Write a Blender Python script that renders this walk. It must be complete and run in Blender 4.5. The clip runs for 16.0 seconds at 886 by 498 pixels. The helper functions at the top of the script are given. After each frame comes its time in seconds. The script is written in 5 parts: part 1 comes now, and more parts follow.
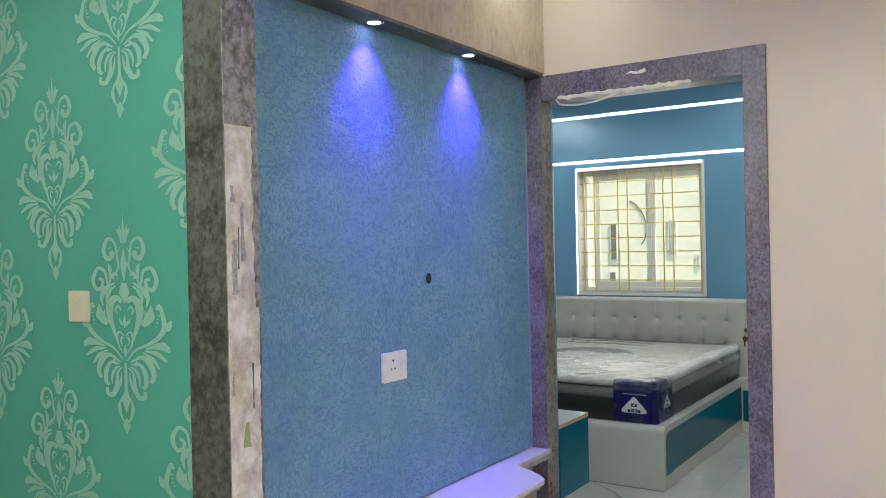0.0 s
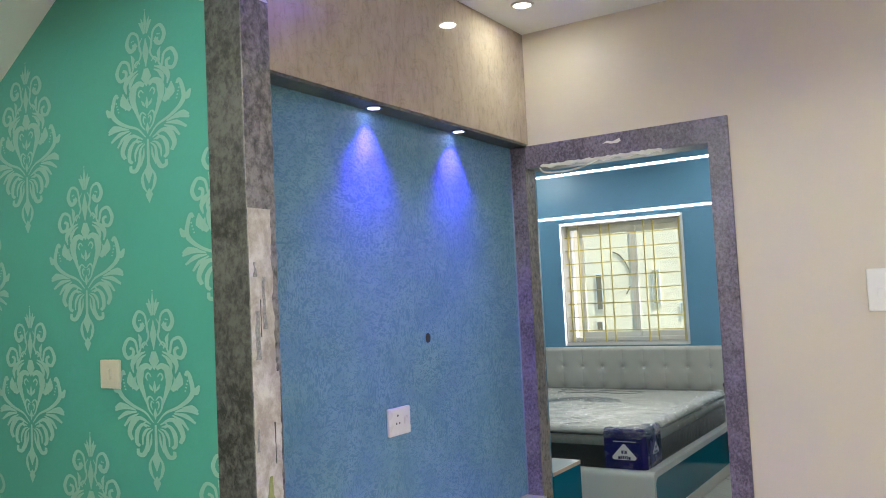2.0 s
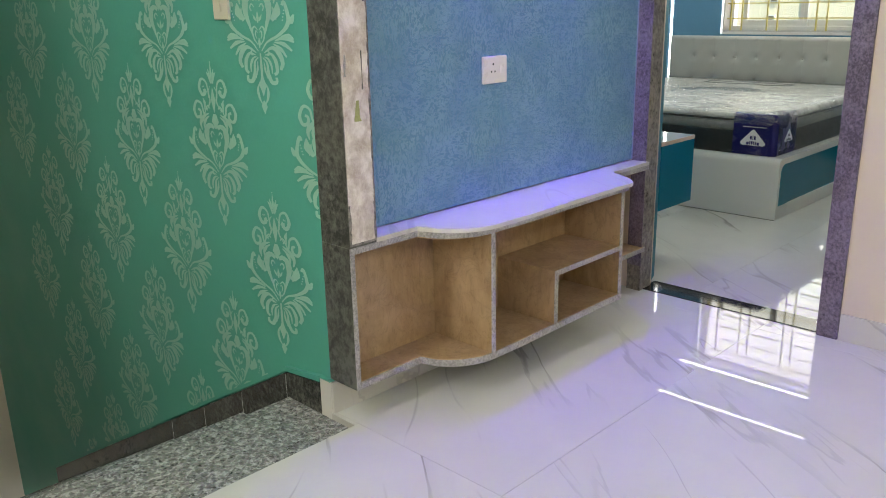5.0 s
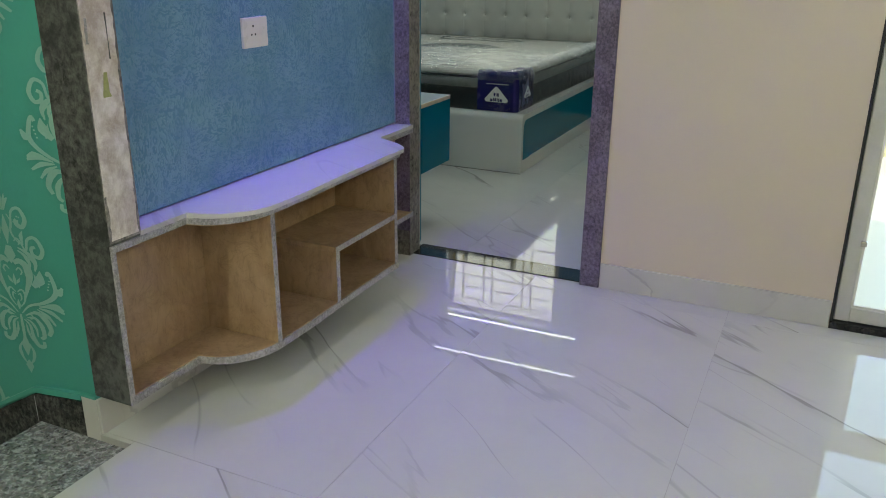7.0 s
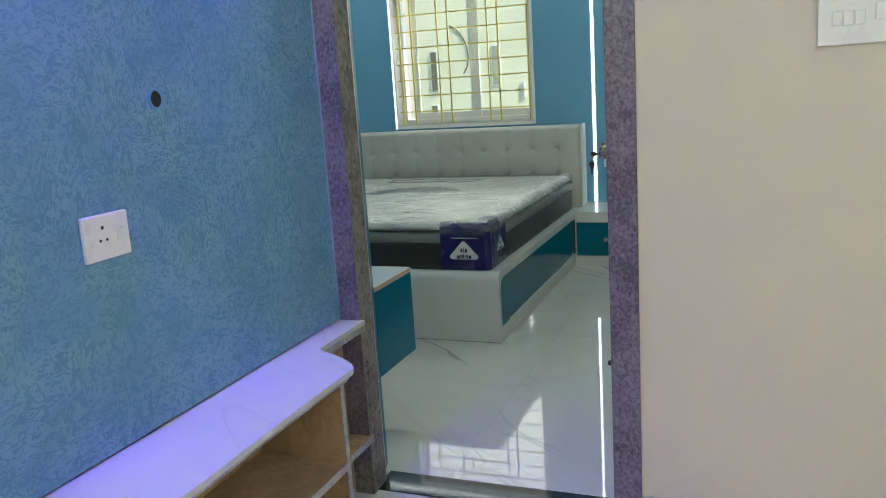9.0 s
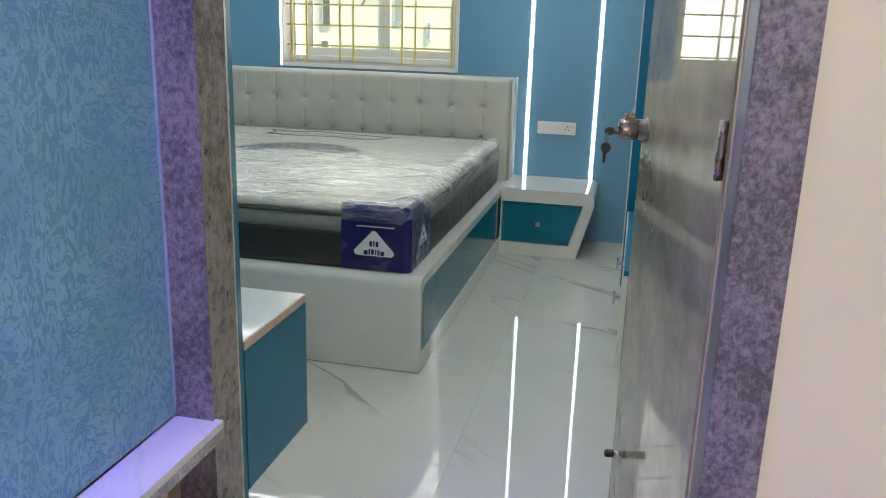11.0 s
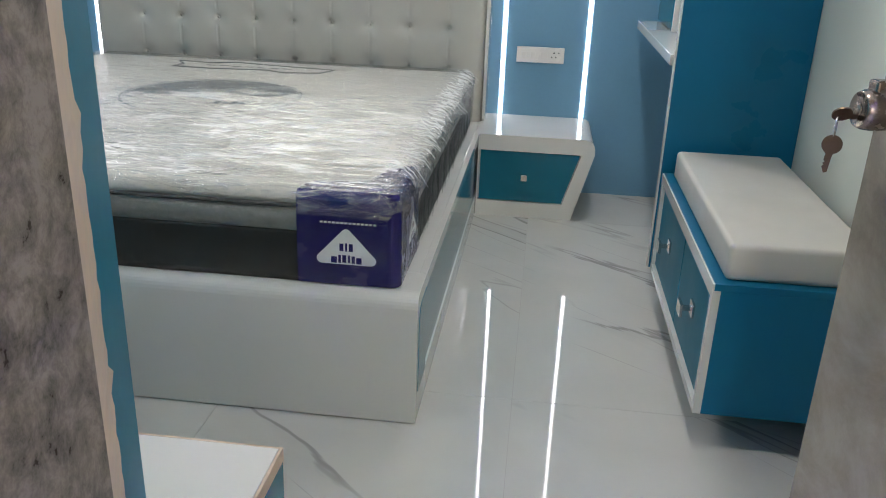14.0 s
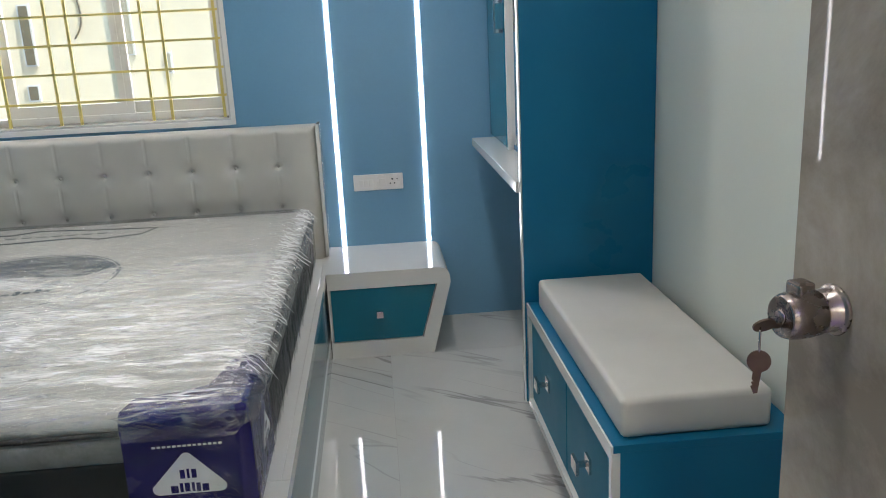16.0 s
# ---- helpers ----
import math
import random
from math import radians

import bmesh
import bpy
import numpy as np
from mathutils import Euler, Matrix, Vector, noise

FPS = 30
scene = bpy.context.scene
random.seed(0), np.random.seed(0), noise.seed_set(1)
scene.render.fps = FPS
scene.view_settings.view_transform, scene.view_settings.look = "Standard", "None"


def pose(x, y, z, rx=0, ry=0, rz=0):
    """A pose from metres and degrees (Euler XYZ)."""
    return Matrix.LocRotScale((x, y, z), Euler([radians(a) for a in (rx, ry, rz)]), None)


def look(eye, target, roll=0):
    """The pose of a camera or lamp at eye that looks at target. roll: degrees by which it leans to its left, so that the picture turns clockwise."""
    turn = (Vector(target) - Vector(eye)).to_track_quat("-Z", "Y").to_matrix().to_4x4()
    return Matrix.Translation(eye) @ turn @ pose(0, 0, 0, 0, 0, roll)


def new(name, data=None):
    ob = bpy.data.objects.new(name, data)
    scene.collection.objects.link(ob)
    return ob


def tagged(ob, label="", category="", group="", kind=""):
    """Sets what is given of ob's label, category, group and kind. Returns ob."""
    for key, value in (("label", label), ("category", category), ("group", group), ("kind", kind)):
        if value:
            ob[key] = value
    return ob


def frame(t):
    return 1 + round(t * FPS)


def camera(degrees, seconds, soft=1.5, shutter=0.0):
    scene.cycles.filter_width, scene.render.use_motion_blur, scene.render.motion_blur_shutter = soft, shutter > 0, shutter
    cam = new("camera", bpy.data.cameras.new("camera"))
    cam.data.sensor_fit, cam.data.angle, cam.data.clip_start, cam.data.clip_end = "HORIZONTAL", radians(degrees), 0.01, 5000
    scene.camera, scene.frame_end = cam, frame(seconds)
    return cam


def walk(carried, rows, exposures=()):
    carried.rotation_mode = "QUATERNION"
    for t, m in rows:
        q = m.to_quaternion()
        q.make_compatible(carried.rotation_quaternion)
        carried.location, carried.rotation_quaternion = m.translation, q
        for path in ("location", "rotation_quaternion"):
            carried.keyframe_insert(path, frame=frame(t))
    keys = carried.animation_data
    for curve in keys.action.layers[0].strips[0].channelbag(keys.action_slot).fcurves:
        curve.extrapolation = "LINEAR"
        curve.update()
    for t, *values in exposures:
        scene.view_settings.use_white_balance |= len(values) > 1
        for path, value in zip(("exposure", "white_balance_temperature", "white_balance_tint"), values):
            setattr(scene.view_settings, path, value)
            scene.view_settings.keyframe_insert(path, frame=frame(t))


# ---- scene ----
cam = camera(56.8, 16.0, 1.0)
PATH = [
    (0, (-0.124, 0.234, 1.444), (-1.228, 1.901, 1.438), -1.2),
    (0.5, (-0.04, 0.165, 1.502), (-1.164, 1.801, 1.74), -1.6),
    (1, (-0.027, 0.067, 1.518), (-1.121, 1.703, 1.875), -2.6),
    (1.5, (-0.017, 0.007, 1.519), (-1.082, 1.669, 1.838), -2.7),
    (2, (-0.022, 0.014, 1.479), (-1.093, 1.699, 1.599), -2.8),
    (2.5, (-0.039, 0.069, 1.399), (-1.179, 1.71, 1.306), -2.3),
    (3, (0.014, 0.132, 1.316), (-1.233, 1.677, 1.075), -1.3),
    (3.5, (0.092, 0.158, 1.266), (-1.237, 1.587, 0.828), -0.6),
    (3.7, (0.121, 0.147, 1.259), (-1.235, 1.529, 0.76), -0.5),
    (5.8, (0.245, 0.078, 1.311), (-1.063, 1.462, 0.699), -0.9),
    (6, (0.215, 0.095, 1.308), (-0.994, 1.562, 0.687), -0.8),
    (6.5, (0.094, 0.12, 1.3), (-0.892, 1.734, 0.653), -0.7),
    (7, (-0.01, 0.135, 1.315), (-0.805, 1.838, 0.631), 0.5),
    (7.5, (-0.07, 0.279, 1.303), (-0.887, 2.0, 0.693), 0.1),
    (8, (-0.125, 0.526, 1.338), (-1.035, 2.224, 0.8), -0.7),
    (8.5, (-0.28, 0.78, 1.323), (-1.099, 2.547, 0.87), -2.0),
    (9, (-0.431, 1.025, 1.333), (-1.164, 2.843, 0.935), -3.7),
    (9.3, (-0.53, 1.219, 1.326), (-1.238, 3.045, 0.919), -3.9),
    (9.5, (-0.59, 1.344, 1.323), (-1.256, 3.185, 0.915), -3.8),
    (11.8, (-1.21, 2.382, 1.25), (-1.566, 4.261, 0.664), 2.5),
    (12, (-1.258, 2.435, 1.252), (-1.595, 4.316, 0.66), 1.9),
    (12.5, (-1.271, 2.592, 1.242), (-1.656, 4.461, 0.643), 0.7),
    (13, (-1.257, 2.732, 1.253), (-1.709, 4.58, 0.636), 0.6),
    (13.5, (-1.34, 2.894, 1.238), (-1.706, 4.742, 0.566), 1.4),
    (14, (-1.42, 3.011, 1.236), (-1.628, 4.862, 0.509), 2.1),
    (14.5, (-1.361, 3.135, 1.247), (-1.477, 5.001, 0.536), 1.9),
    (15, (-1.314, 3.219, 1.277), (-1.349, 5.113, 0.634), 1.1),
    (15.5, (-1.355, 3.273, 1.313), (-1.215, 5.17, 0.694), -0.3),
    (16, (-1.438, 3.309, 1.356), (-1.292, 5.235, 0.838), -2.8),
]
EXPOSURES = [
    (0.0, 0.03, 6400, 10), (1.5, 0.0, 6300, 10), (2.5, 0.06, 6350, 10), (3.7, 0.15, 6500, 10), (6.0, 0.0, 6750, 9), (7.0, -0.5, 6500, 2), (7.5, -0.75, 6400, -3), (8.0, -0.28, 6300, -3),
    (9.0, -0.18, 6200, -1), (9.7, 0.0, 6100, 3), (11.8, 0.32, 6600, 13), (13.0, 0.38, 6500, 16), (14.5, 0.32, 6450, 18), (16.0, 0.15, 6450, 19),
]
walk(cam, [(t, look(eye, target, roll)) for t, eye, target, roll in PATH], EXPOSURES)

# ---- world, sun, exposure ----
world = bpy.data.worlds.new("sky")
scene.world = world
world.use_nodes = True
wn = world.node_tree.nodes
sky = wn.new("ShaderNodeTexSky")
sky.sky_type, sky.sun_disc = "NISHITA", False
SUN_EL, SUN_AZ = radians(52), radians(122)
sky.sun_elevation, sky.sun_rotation = SUN_EL, SUN_AZ
world.node_tree.links.new(sky.outputs[0], wn["Background"].inputs[0])
wn["Background"].inputs[1].default_value = 0.15

SUN_TO = Vector((math.sin(SUN_AZ) * math.cos(SUN_EL), math.cos(SUN_AZ) * math.cos(SUN_EL), math.sin(SUN_EL)))


def lamp(name, kind, energy, colour, m, **settings):
    data = bpy.data.lights.new(name, kind)
    data.energy, data.color = energy, colour
    if kind == "SUN":
        data.angle = settings["angle"]
    if kind == "SPOT":
        data.spot_size, data.spot_blend, data.shadow_soft_size = settings["size"], settings["blend"], settings["radius"]
    if kind == "AREA":
        data.shape, data.size, data.size_y = ("ELLIPSE" if settings["size"] < 0.2 else "RECTANGLE"), settings["size"], settings["size_y"]
    if kind == "POINT":
        data.shadow_soft_size = settings["radius"]
    ob = new(name, data)
    ob.matrix_world = m
    return ob


lamp("sun", "SUN", 4.8, (1.0, 0.95, 0.88), look(SUN_TO * 30, (0, 0, 0)), angle=radians(0.5))

VIOLET = (0.13, 0.05, 1.0)
SPOTS = ((-1.664, 2.206), (-1.664, 2.752))
for sx, sy in SPOTS:
    lamp("spot_beam", "SPOT", 92.0, VIOLET, look((sx, sy, 2.128), (sx + 0.30, sy, 0.0)), size=radians(98), blend=1.0, radius=0.012)

# ceiling downlights: place and power; all but the first are added as unseen fill
HALL_LIGHTS = ((-1.445, 2.935, 3.6), (-1.445, 0.0, 70.0), (0.35, 2.935, 4.0), (1.85, 2.935, 20.0), (1.85, 0.9, 80.0), (-1.445, -1.6, 95.0), (0.2, -1.6, 72.0), (1.85, -1.6, 82.0))
ROOM_LIGHTS = ((-3.2, 4.2), (-1.35, 4.2), (-1.35, 6.2), (-3.62, 6.2))
HALL_Z, ROOM_Z = 2.64, 2.75
for lx, ly, power in HALL_LIGHTS:
    if ly > 2:
        lamp("downlight_and_fill_beam", "AREA", power * 0.6, (0.94, 1.0, 0.88), look((lx, ly, HALL_Z - 0.006), (lx, ly, 0)), size=0.062, size_y=0.062)
    else:
        lamp("downlight_and_fill_beam", "SPOT", power, (0.94, 1.0, 0.88), look((lx, ly, HALL_Z - 0.02), (lx, ly, 0)), size=radians(172), blend=0.12, radius=0.04)
# bedroom lamps added out of view as general fill
for lx, ly in ROOM_LIGHTS:
    lamp("room_fill_beam", "SPOT", 33.0, (0.985, 1.0, 0.935), look((lx, ly, ROOM_Z - 0.02), (lx, ly, 0)), size=radians(170), blend=0.2, radius=0.04)
# daylight of the sky in the window opening
lamp("window_daylight", "AREA", 9.0, (1.0, 0.98, 0.92), look((-2.64, 7.235, 1.55), (-2.64, 5.0, 1.2)), size=1.05, size_y=1.05)

# ---- materials ----


class Nodes:
    """A node material with a principled surface."""

    def __init__(self, name):
        self.mat = bpy.data.materials.new(name)
        self.mat.use_nodes = True
        self.tree = self.mat.node_tree
        self.bsdf = self.tree.nodes["Principled BSDF"]
        self.coord = self.add("ShaderNodeTexCoord").outputs["Object"]

    def add(self, kind, **settings):
        node = self.tree.nodes.new(kind)
        for key, value in settings.items():
            if key == "operation":
                node.operation = value
            elif key == "data_type":
                node.data_type = value
            elif key == "feature":
                node.feature = value
        return node

    def link(self, a, b):
        self.tree.links.new(a, b)

    def mapped(self, scale=(1, 1, 1), rotation=(0, 0, 0), source=None):
        node = self.add("ShaderNodeMapping")
        node.inputs["Scale"].default_value = scale
        node.inputs["Rotation"].default_value = rotation
        self.link(source or self.coord, node.inputs["Vector"])
        return node.outputs[0]

    def shifted(self, amount):
        """Object coordinates moved by each object's own random number."""
        info = self.add("ShaderNodeObjectInfo")
        mul = self.add("ShaderNodeVectorMath", operation="SCALE")
        comb = self.add("ShaderNodeCombineXYZ")
        for k in range(3):
            self.link(info.outputs["Random"], comb.inputs[k])
        self.link(comb.outputs[0], mul.inputs[0])
        mul.inputs["Scale"].default_value = amount
        plus = self.add("ShaderNodeVectorMath", operation="ADD")
        self.link(self.coord, plus.inputs[0])
        self.link(mul.outputs[0], plus.inputs[1])
        return plus.outputs[0]

    def noise(self, scale, detail=4, rough=0.55, distortion=0.0, vector=None):
        node = self.add("ShaderNodeTexNoise")
        node.inputs["Scale"].default_value = scale
        node.inputs["Detail"].default_value = detail
        node.inputs["Roughness"].default_value = rough
        node.inputs["Distortion"].default_value = distortion
        self.link(vector or self.coord, node.inputs["Vector"])
        return node.outputs["Fac"]

    def ramp(self, fac, stops):
        node = self.add("ShaderNodeValToRGB")
        els = node.color_ramp.elements
        while len(els) < len(stops):
            els.new(0.5)
        for el, (at, col) in zip(els, stops):
            el.position = at
            el.color = (*col, 1) if isinstance(col, tuple) else (col, col, col, 1)
        self.link(fac, node.inputs[0])
        return node.outputs[0]

    def mix(self, fac, a, b):
        node = self.add("ShaderNodeMix", data_type="RGBA")
        for value, slot in ((fac, node.inputs[0]), (a, node.inputs[6]), (b, node.inputs[7])):
            if isinstance(value, bpy.types.NodeSocket):
                self.link(value, slot)
            elif isinstance(value, tuple):
                slot.default_value = (*value, 1)
            else:
                slot.default_value = value
        return node.outputs[2]

    def math(self, operation, a, b=0.0):
        node = self.add("ShaderNodeMath", operation=operation)
        for value, slot in ((a, node.inputs[0]), (b, node.inputs[1])):
            if isinstance(value, bpy.types.NodeSocket):
                self.link(value, slot)
            else:
                slot.default_value = value
        return node.outputs[0]

    def bump(self, height, strength, distance):
        node = self.add("ShaderNodeBump")
        node.inputs["Strength"].default_value = strength
        node.inputs["Distance"].default_value = distance
        self.link(height, node.inputs["Height"])
        self.link(node.outputs[0], self.bsdf.inputs["Normal"])

    def set(self, colour=None, rough=None, metal=None, coat=None, ior=None):
        for value, key in ((colour, "Base Color"), (rough, "Roughness"), (metal, "Metallic"), (coat, "Coat Weight"), (ior, "IOR")):
            if value is None:
                continue
            slot = self.bsdf.inputs[key]
            if isinstance(value, bpy.types.NodeSocket):
                self.link(value, slot)
            elif isinstance(value, tuple):
                slot.default_value = (*value, 1)
            else:
                slot.default_value = value
        return self


def tint(c, k):
    return tuple(min(1.0, v * k) for v in c)


def plain(name, colour, rough=0.5, metal=0.0, vary=0.12, scale=6.0, bump=0.15, grain=120.0, coat=0.0):
    """A paint, laminate, plastic or metal: soft stains, fine grain, uneven gloss."""
    n = Nodes(name)
    large, fine = n.noise(scale, 5), n.noise(grain, 3)
    both = n.math("ADD", n.math("MULTIPLY", large, 0.75), n.math("MULTIPLY", fine, 0.25))
    col = n.ramp(both, [(0.3, tint(colour, 1 - vary)), (0.7, tint(colour, 1 + vary))])
    gloss = n.ramp(large, [(0.3, max(0.0, rough * 0.8)), (0.7, min(1.0, rough * 1.2))])
    n.set(col, gloss, metal, coat)
    n.bump(fine, bump, 0.001)
    return n.mat


def glow(name, colour, strength):
    n = Nodes(name)
    n.set(colour, 0.4)
    n.bsdf.inputs["Emission Color"].default_value = (*colour, 1)
    n.bsdf.inputs["Emission Strength"].default_value = strength
    return n.mat


def pane_material(name, tint_colour=(0.95, 1.0, 0.98)):
    """Thin clear sheet: see-through with a glossy reflection."""
    n = Nodes(name)
    clear, gloss, mixer = n.add("ShaderNodeBsdfTransparent"), n.add("ShaderNodeBsdfGlossy"), n.add("ShaderNodeMixShader")
    clear.inputs[0].default_value = (*tint_colour, 1)
    gloss.inputs["Roughness"].default_value = 0.02
    fres = n.add("ShaderNodeFresnel")
    fres.inputs[0].default_value = 1.5
    n.link(fres.outputs[0], mixer.inputs[0])
    n.link(clear.outputs[0], mixer.inputs[1])
    n.link(gloss.outputs[0], mixer.inputs[2])
    n.link(mixer.outputs[0], n.tree.nodes["Material Output"].inputs[0])
    return n.mat


def film_material(name, gain, floor_gloss, depth=0.012, upright=2.0, glints=0.0):
    """Creased polythene: see-through, with thin white lines painted in as crease glints."""
    n = Nodes(name)
    clear, gloss, mixer = n.add("ShaderNodeBsdfTransparent"), n.add("ShaderNodeBsdfGlossy"), n.add("ShaderNodeMixShader")
    clear.inputs[0].default_value = (0.97, 0.98, 0.975, 1)
    gloss.inputs["Roughness"].default_value = 0.16
    long = n.noise(7.0, 5, 0.62, 0.8, n.mapped((0.55, 5.0, upright), (0, 0, radians(8))))
    crease = n.math("ABSOLUTE", n.math("SUBTRACT", long, 0.5))
    fold = n.noise(20.0, 4, 0.6, 1.2, n.mapped((0.8, 3.6, upright), (0, 0, radians(-6))))
    height = n.math("SUBTRACT", n.math("MULTIPLY", fold, 0.5), n.math("MULTIPLY", n.ramp(crease, [(0.0, 1.0), (0.07, 0.0)]), 0.8))
    bump = n.add("ShaderNodeBump")
    bump.inputs["Strength"].default_value = 1.0
    bump.inputs["Distance"].default_value = depth
    n.link(height, bump.inputs["Height"])
    n.link(bump.outputs[0], gloss.inputs["Normal"])
    fres = n.add("ShaderNodeFresnel")
    fres.inputs[0].default_value = 1.5
    n.link(bump.outputs[0], fres.inputs["Normal"])
    n.link(n.math("MINIMUM", n.math("ADD", n.math("MULTIPLY", fres.outputs[0], gain), floor_gloss), 0.6), mixer.inputs[0])
    n.link(clear.outputs[0], mixer.inputs[1])
    n.link(gloss.outputs[0], mixer.inputs[2])
    n.set((0.95, 0.95, 0.94), 0.25)
    # white lines mixed in as painted glints, fading towards the headboard
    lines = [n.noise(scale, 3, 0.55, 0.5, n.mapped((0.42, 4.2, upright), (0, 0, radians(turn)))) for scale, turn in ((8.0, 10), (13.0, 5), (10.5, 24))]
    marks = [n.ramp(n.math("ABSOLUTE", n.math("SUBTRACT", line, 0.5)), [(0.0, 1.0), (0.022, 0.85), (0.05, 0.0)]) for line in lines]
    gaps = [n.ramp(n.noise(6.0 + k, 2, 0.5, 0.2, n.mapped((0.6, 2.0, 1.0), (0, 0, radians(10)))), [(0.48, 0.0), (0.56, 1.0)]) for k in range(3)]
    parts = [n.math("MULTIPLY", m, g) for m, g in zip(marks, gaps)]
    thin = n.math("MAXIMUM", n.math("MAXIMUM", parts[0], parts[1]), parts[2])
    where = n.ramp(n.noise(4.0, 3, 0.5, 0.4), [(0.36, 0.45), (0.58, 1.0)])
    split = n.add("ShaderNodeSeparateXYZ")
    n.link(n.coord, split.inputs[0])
    fade = n.add("ShaderNodeMapRange")
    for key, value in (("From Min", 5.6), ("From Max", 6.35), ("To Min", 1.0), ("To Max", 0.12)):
        fade.inputs[key].default_value = value
    n.link(split.outputs["Y"], fade.inputs["Value"])
    where = n.math("MULTIPLY", where, fade.outputs[0])
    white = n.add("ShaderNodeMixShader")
    n.link(n.math("MULTIPLY", n.math("MULTIPLY", thin, where), glints), white.inputs[0])
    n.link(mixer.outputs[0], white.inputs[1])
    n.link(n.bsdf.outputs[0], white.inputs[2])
    n.link(white.outputs[0], n.tree.nodes["Material Output"].inputs[0])
    return n.mat


def marble_material(name, base, vein, rough, shift=True):
    """Polished vitrified marble tile with slanting grey veins."""
    n = Nodes(name)
    at = n.shifted(37.0) if shift else n.coord
    turned = n.mapped((1, 1, 1), (0, 0, radians(37)), at)
    slant = n.mapped((0.13, 1.0, 1.0), (0, 0, 0), turned)
    wander = n.noise(1.9, 6, 0.5, 0.3, slant)
    ridge = n.math("ABSOLUTE", n.math("SUBTRACT", wander, 0.5))
    thin = n.ramp(ridge, [(0.0, 1.0), (0.0036, 0.85), (0.0075, 0.0)])
    side = n.ramp(wander, [(0.455, 0.0), (0.497, 0.24), (0.503, 0.0)])
    patch = n.ramp(n.noise(1.5, 3, 0.5, 0.3, n.mapped((0.45, 1.0, 1.0), (0, 0, 0), turned)), [(0.47, 0.0), (0.57, 1.0)])
    second = n.math("ABSOLUTE", n.math("SUBTRACT", n.noise(4.4, 2, 0.4, 0.1, slant), 0.47))
    hair = n.ramp(second, [(0.0, 0.6), (0.003, 0.35), (0.007, 0.0)])
    broken = n.ramp(n.noise(2.4, 2, 0.5, 0.0, turned), [(0.50, 0.0), (0.62, 0.9)])
    veins = n.math("MULTIPLY", n.math("MAXIMUM", thin, side), patch)
    veins = n.math("MAXIMUM", veins, n.math("MULTIPLY", hair, broken))
    cloud = n.ramp(n.noise(3.0, 6, 0.6, 0.4, at), [(0.3, tint(base, 0.93)), (0.7, base)])
    col = n.mix(n.math("MULTIPLY", veins, 0.62), cloud, vein)
    n.set(col, rough)
    n.bump(n.noise(2.5, 2, 0.5, 0.0, at), 0.02, 0.003)
    return n.mat


def plaster_blue():
    """Knife-textured blue wall finish: short feathery plateaus parted by thin darker grooves."""
    n = Nodes("blue_flock_plaster")
    sway = n.mapped((1, 1, 0.55), (radians(16), 0, 0))
    leaf = n.noise(48.0, 3, 0.55, 2.6, sway)
    cross = n.noise(57.0, 3, 0.6, 2.2, n.mapped((1, 0.6, 1), (radians(-35), 0, 0)))
    where = n.ramp(n.noise(5.0, 3, 0.5, 0.5), [(0.44, 0.0), (0.56, 1.0)])
    strokes = n.math("ADD", n.math("MULTIPLY", leaf, n.math("SUBTRACT", 1.0, where)), n.math("MULTIPLY", cross, where))
    plateau = n.ramp(strokes, [(0.46, 0.0), (0.51, 0.75), (0.60, 1.0)])
    ridge = n.ramp(n.math("ABSOLUTE", n.math("SUBTRACT", strokes, 0.515)), [(0.0, 1.0), (0.016, 0.0)])
    patch = n.ramp(n.noise(8.0, 4, 0.6, 0.6), [(0.36, 0.3), (0.62, 1.0)])
    cloud = n.noise(3.0, 5, 0.6, 0.5)
    base = n.ramp(cloud, [(0.3, (0.106, 0.248, 0.355)), (0.7, (0.132, 0.293, 0.405))])
    col = n.mix(n.math("MULTIPLY", plateau, n.math("MULTIPLY", patch, 0.7)), base, (0.225, 0.40, 0.51))
    # lighter blue along the plateau edges, painted in as ridge highlights
    col = n.mix(n.math("MULTIPLY", ridge, n.math("MULTIPLY", patch, 0.5)), col, (0.32, 0.50, 0.60))
    n.set(col, n.ramp(plateau, [(0.0, 0.62), (1.0, 0.38)]))
    n.bump(n.math("ADD", plateau, n.math("MULTIPLY", n.noise(210.0, 3), 0.35)), 0.8, 0.002)
    return n.mat


def mottled(name, dark, light, rough, scale=22.0, bump=0.3):
    """Smoky cement-look finish in two greys."""
    n = Nodes(name)
    blotch = n.noise(scale * 2.2, 9, 0.74, 0.25, n.mapped((1, 1, 0.8)))
    big = n.noise(scale / 5, 5, 0.6, 0.5)
    both = n.math("ADD", n.math("MULTIPLY", blotch, 0.7), n.math("MULTIPLY", big, 0.3))
    mid = tuple((a + b) / 2 for a, b in zip(dark, light))
    n.set(n.ramp(both, [(0.42, dark), (0.5, mid), (0.575, light)]), n.ramp(blotch, [(0.3, rough * 0.7), (0.7, min(1, rough * 1.3))]))
    n.bump(blotch, bump, 0.001)
    return n.mat


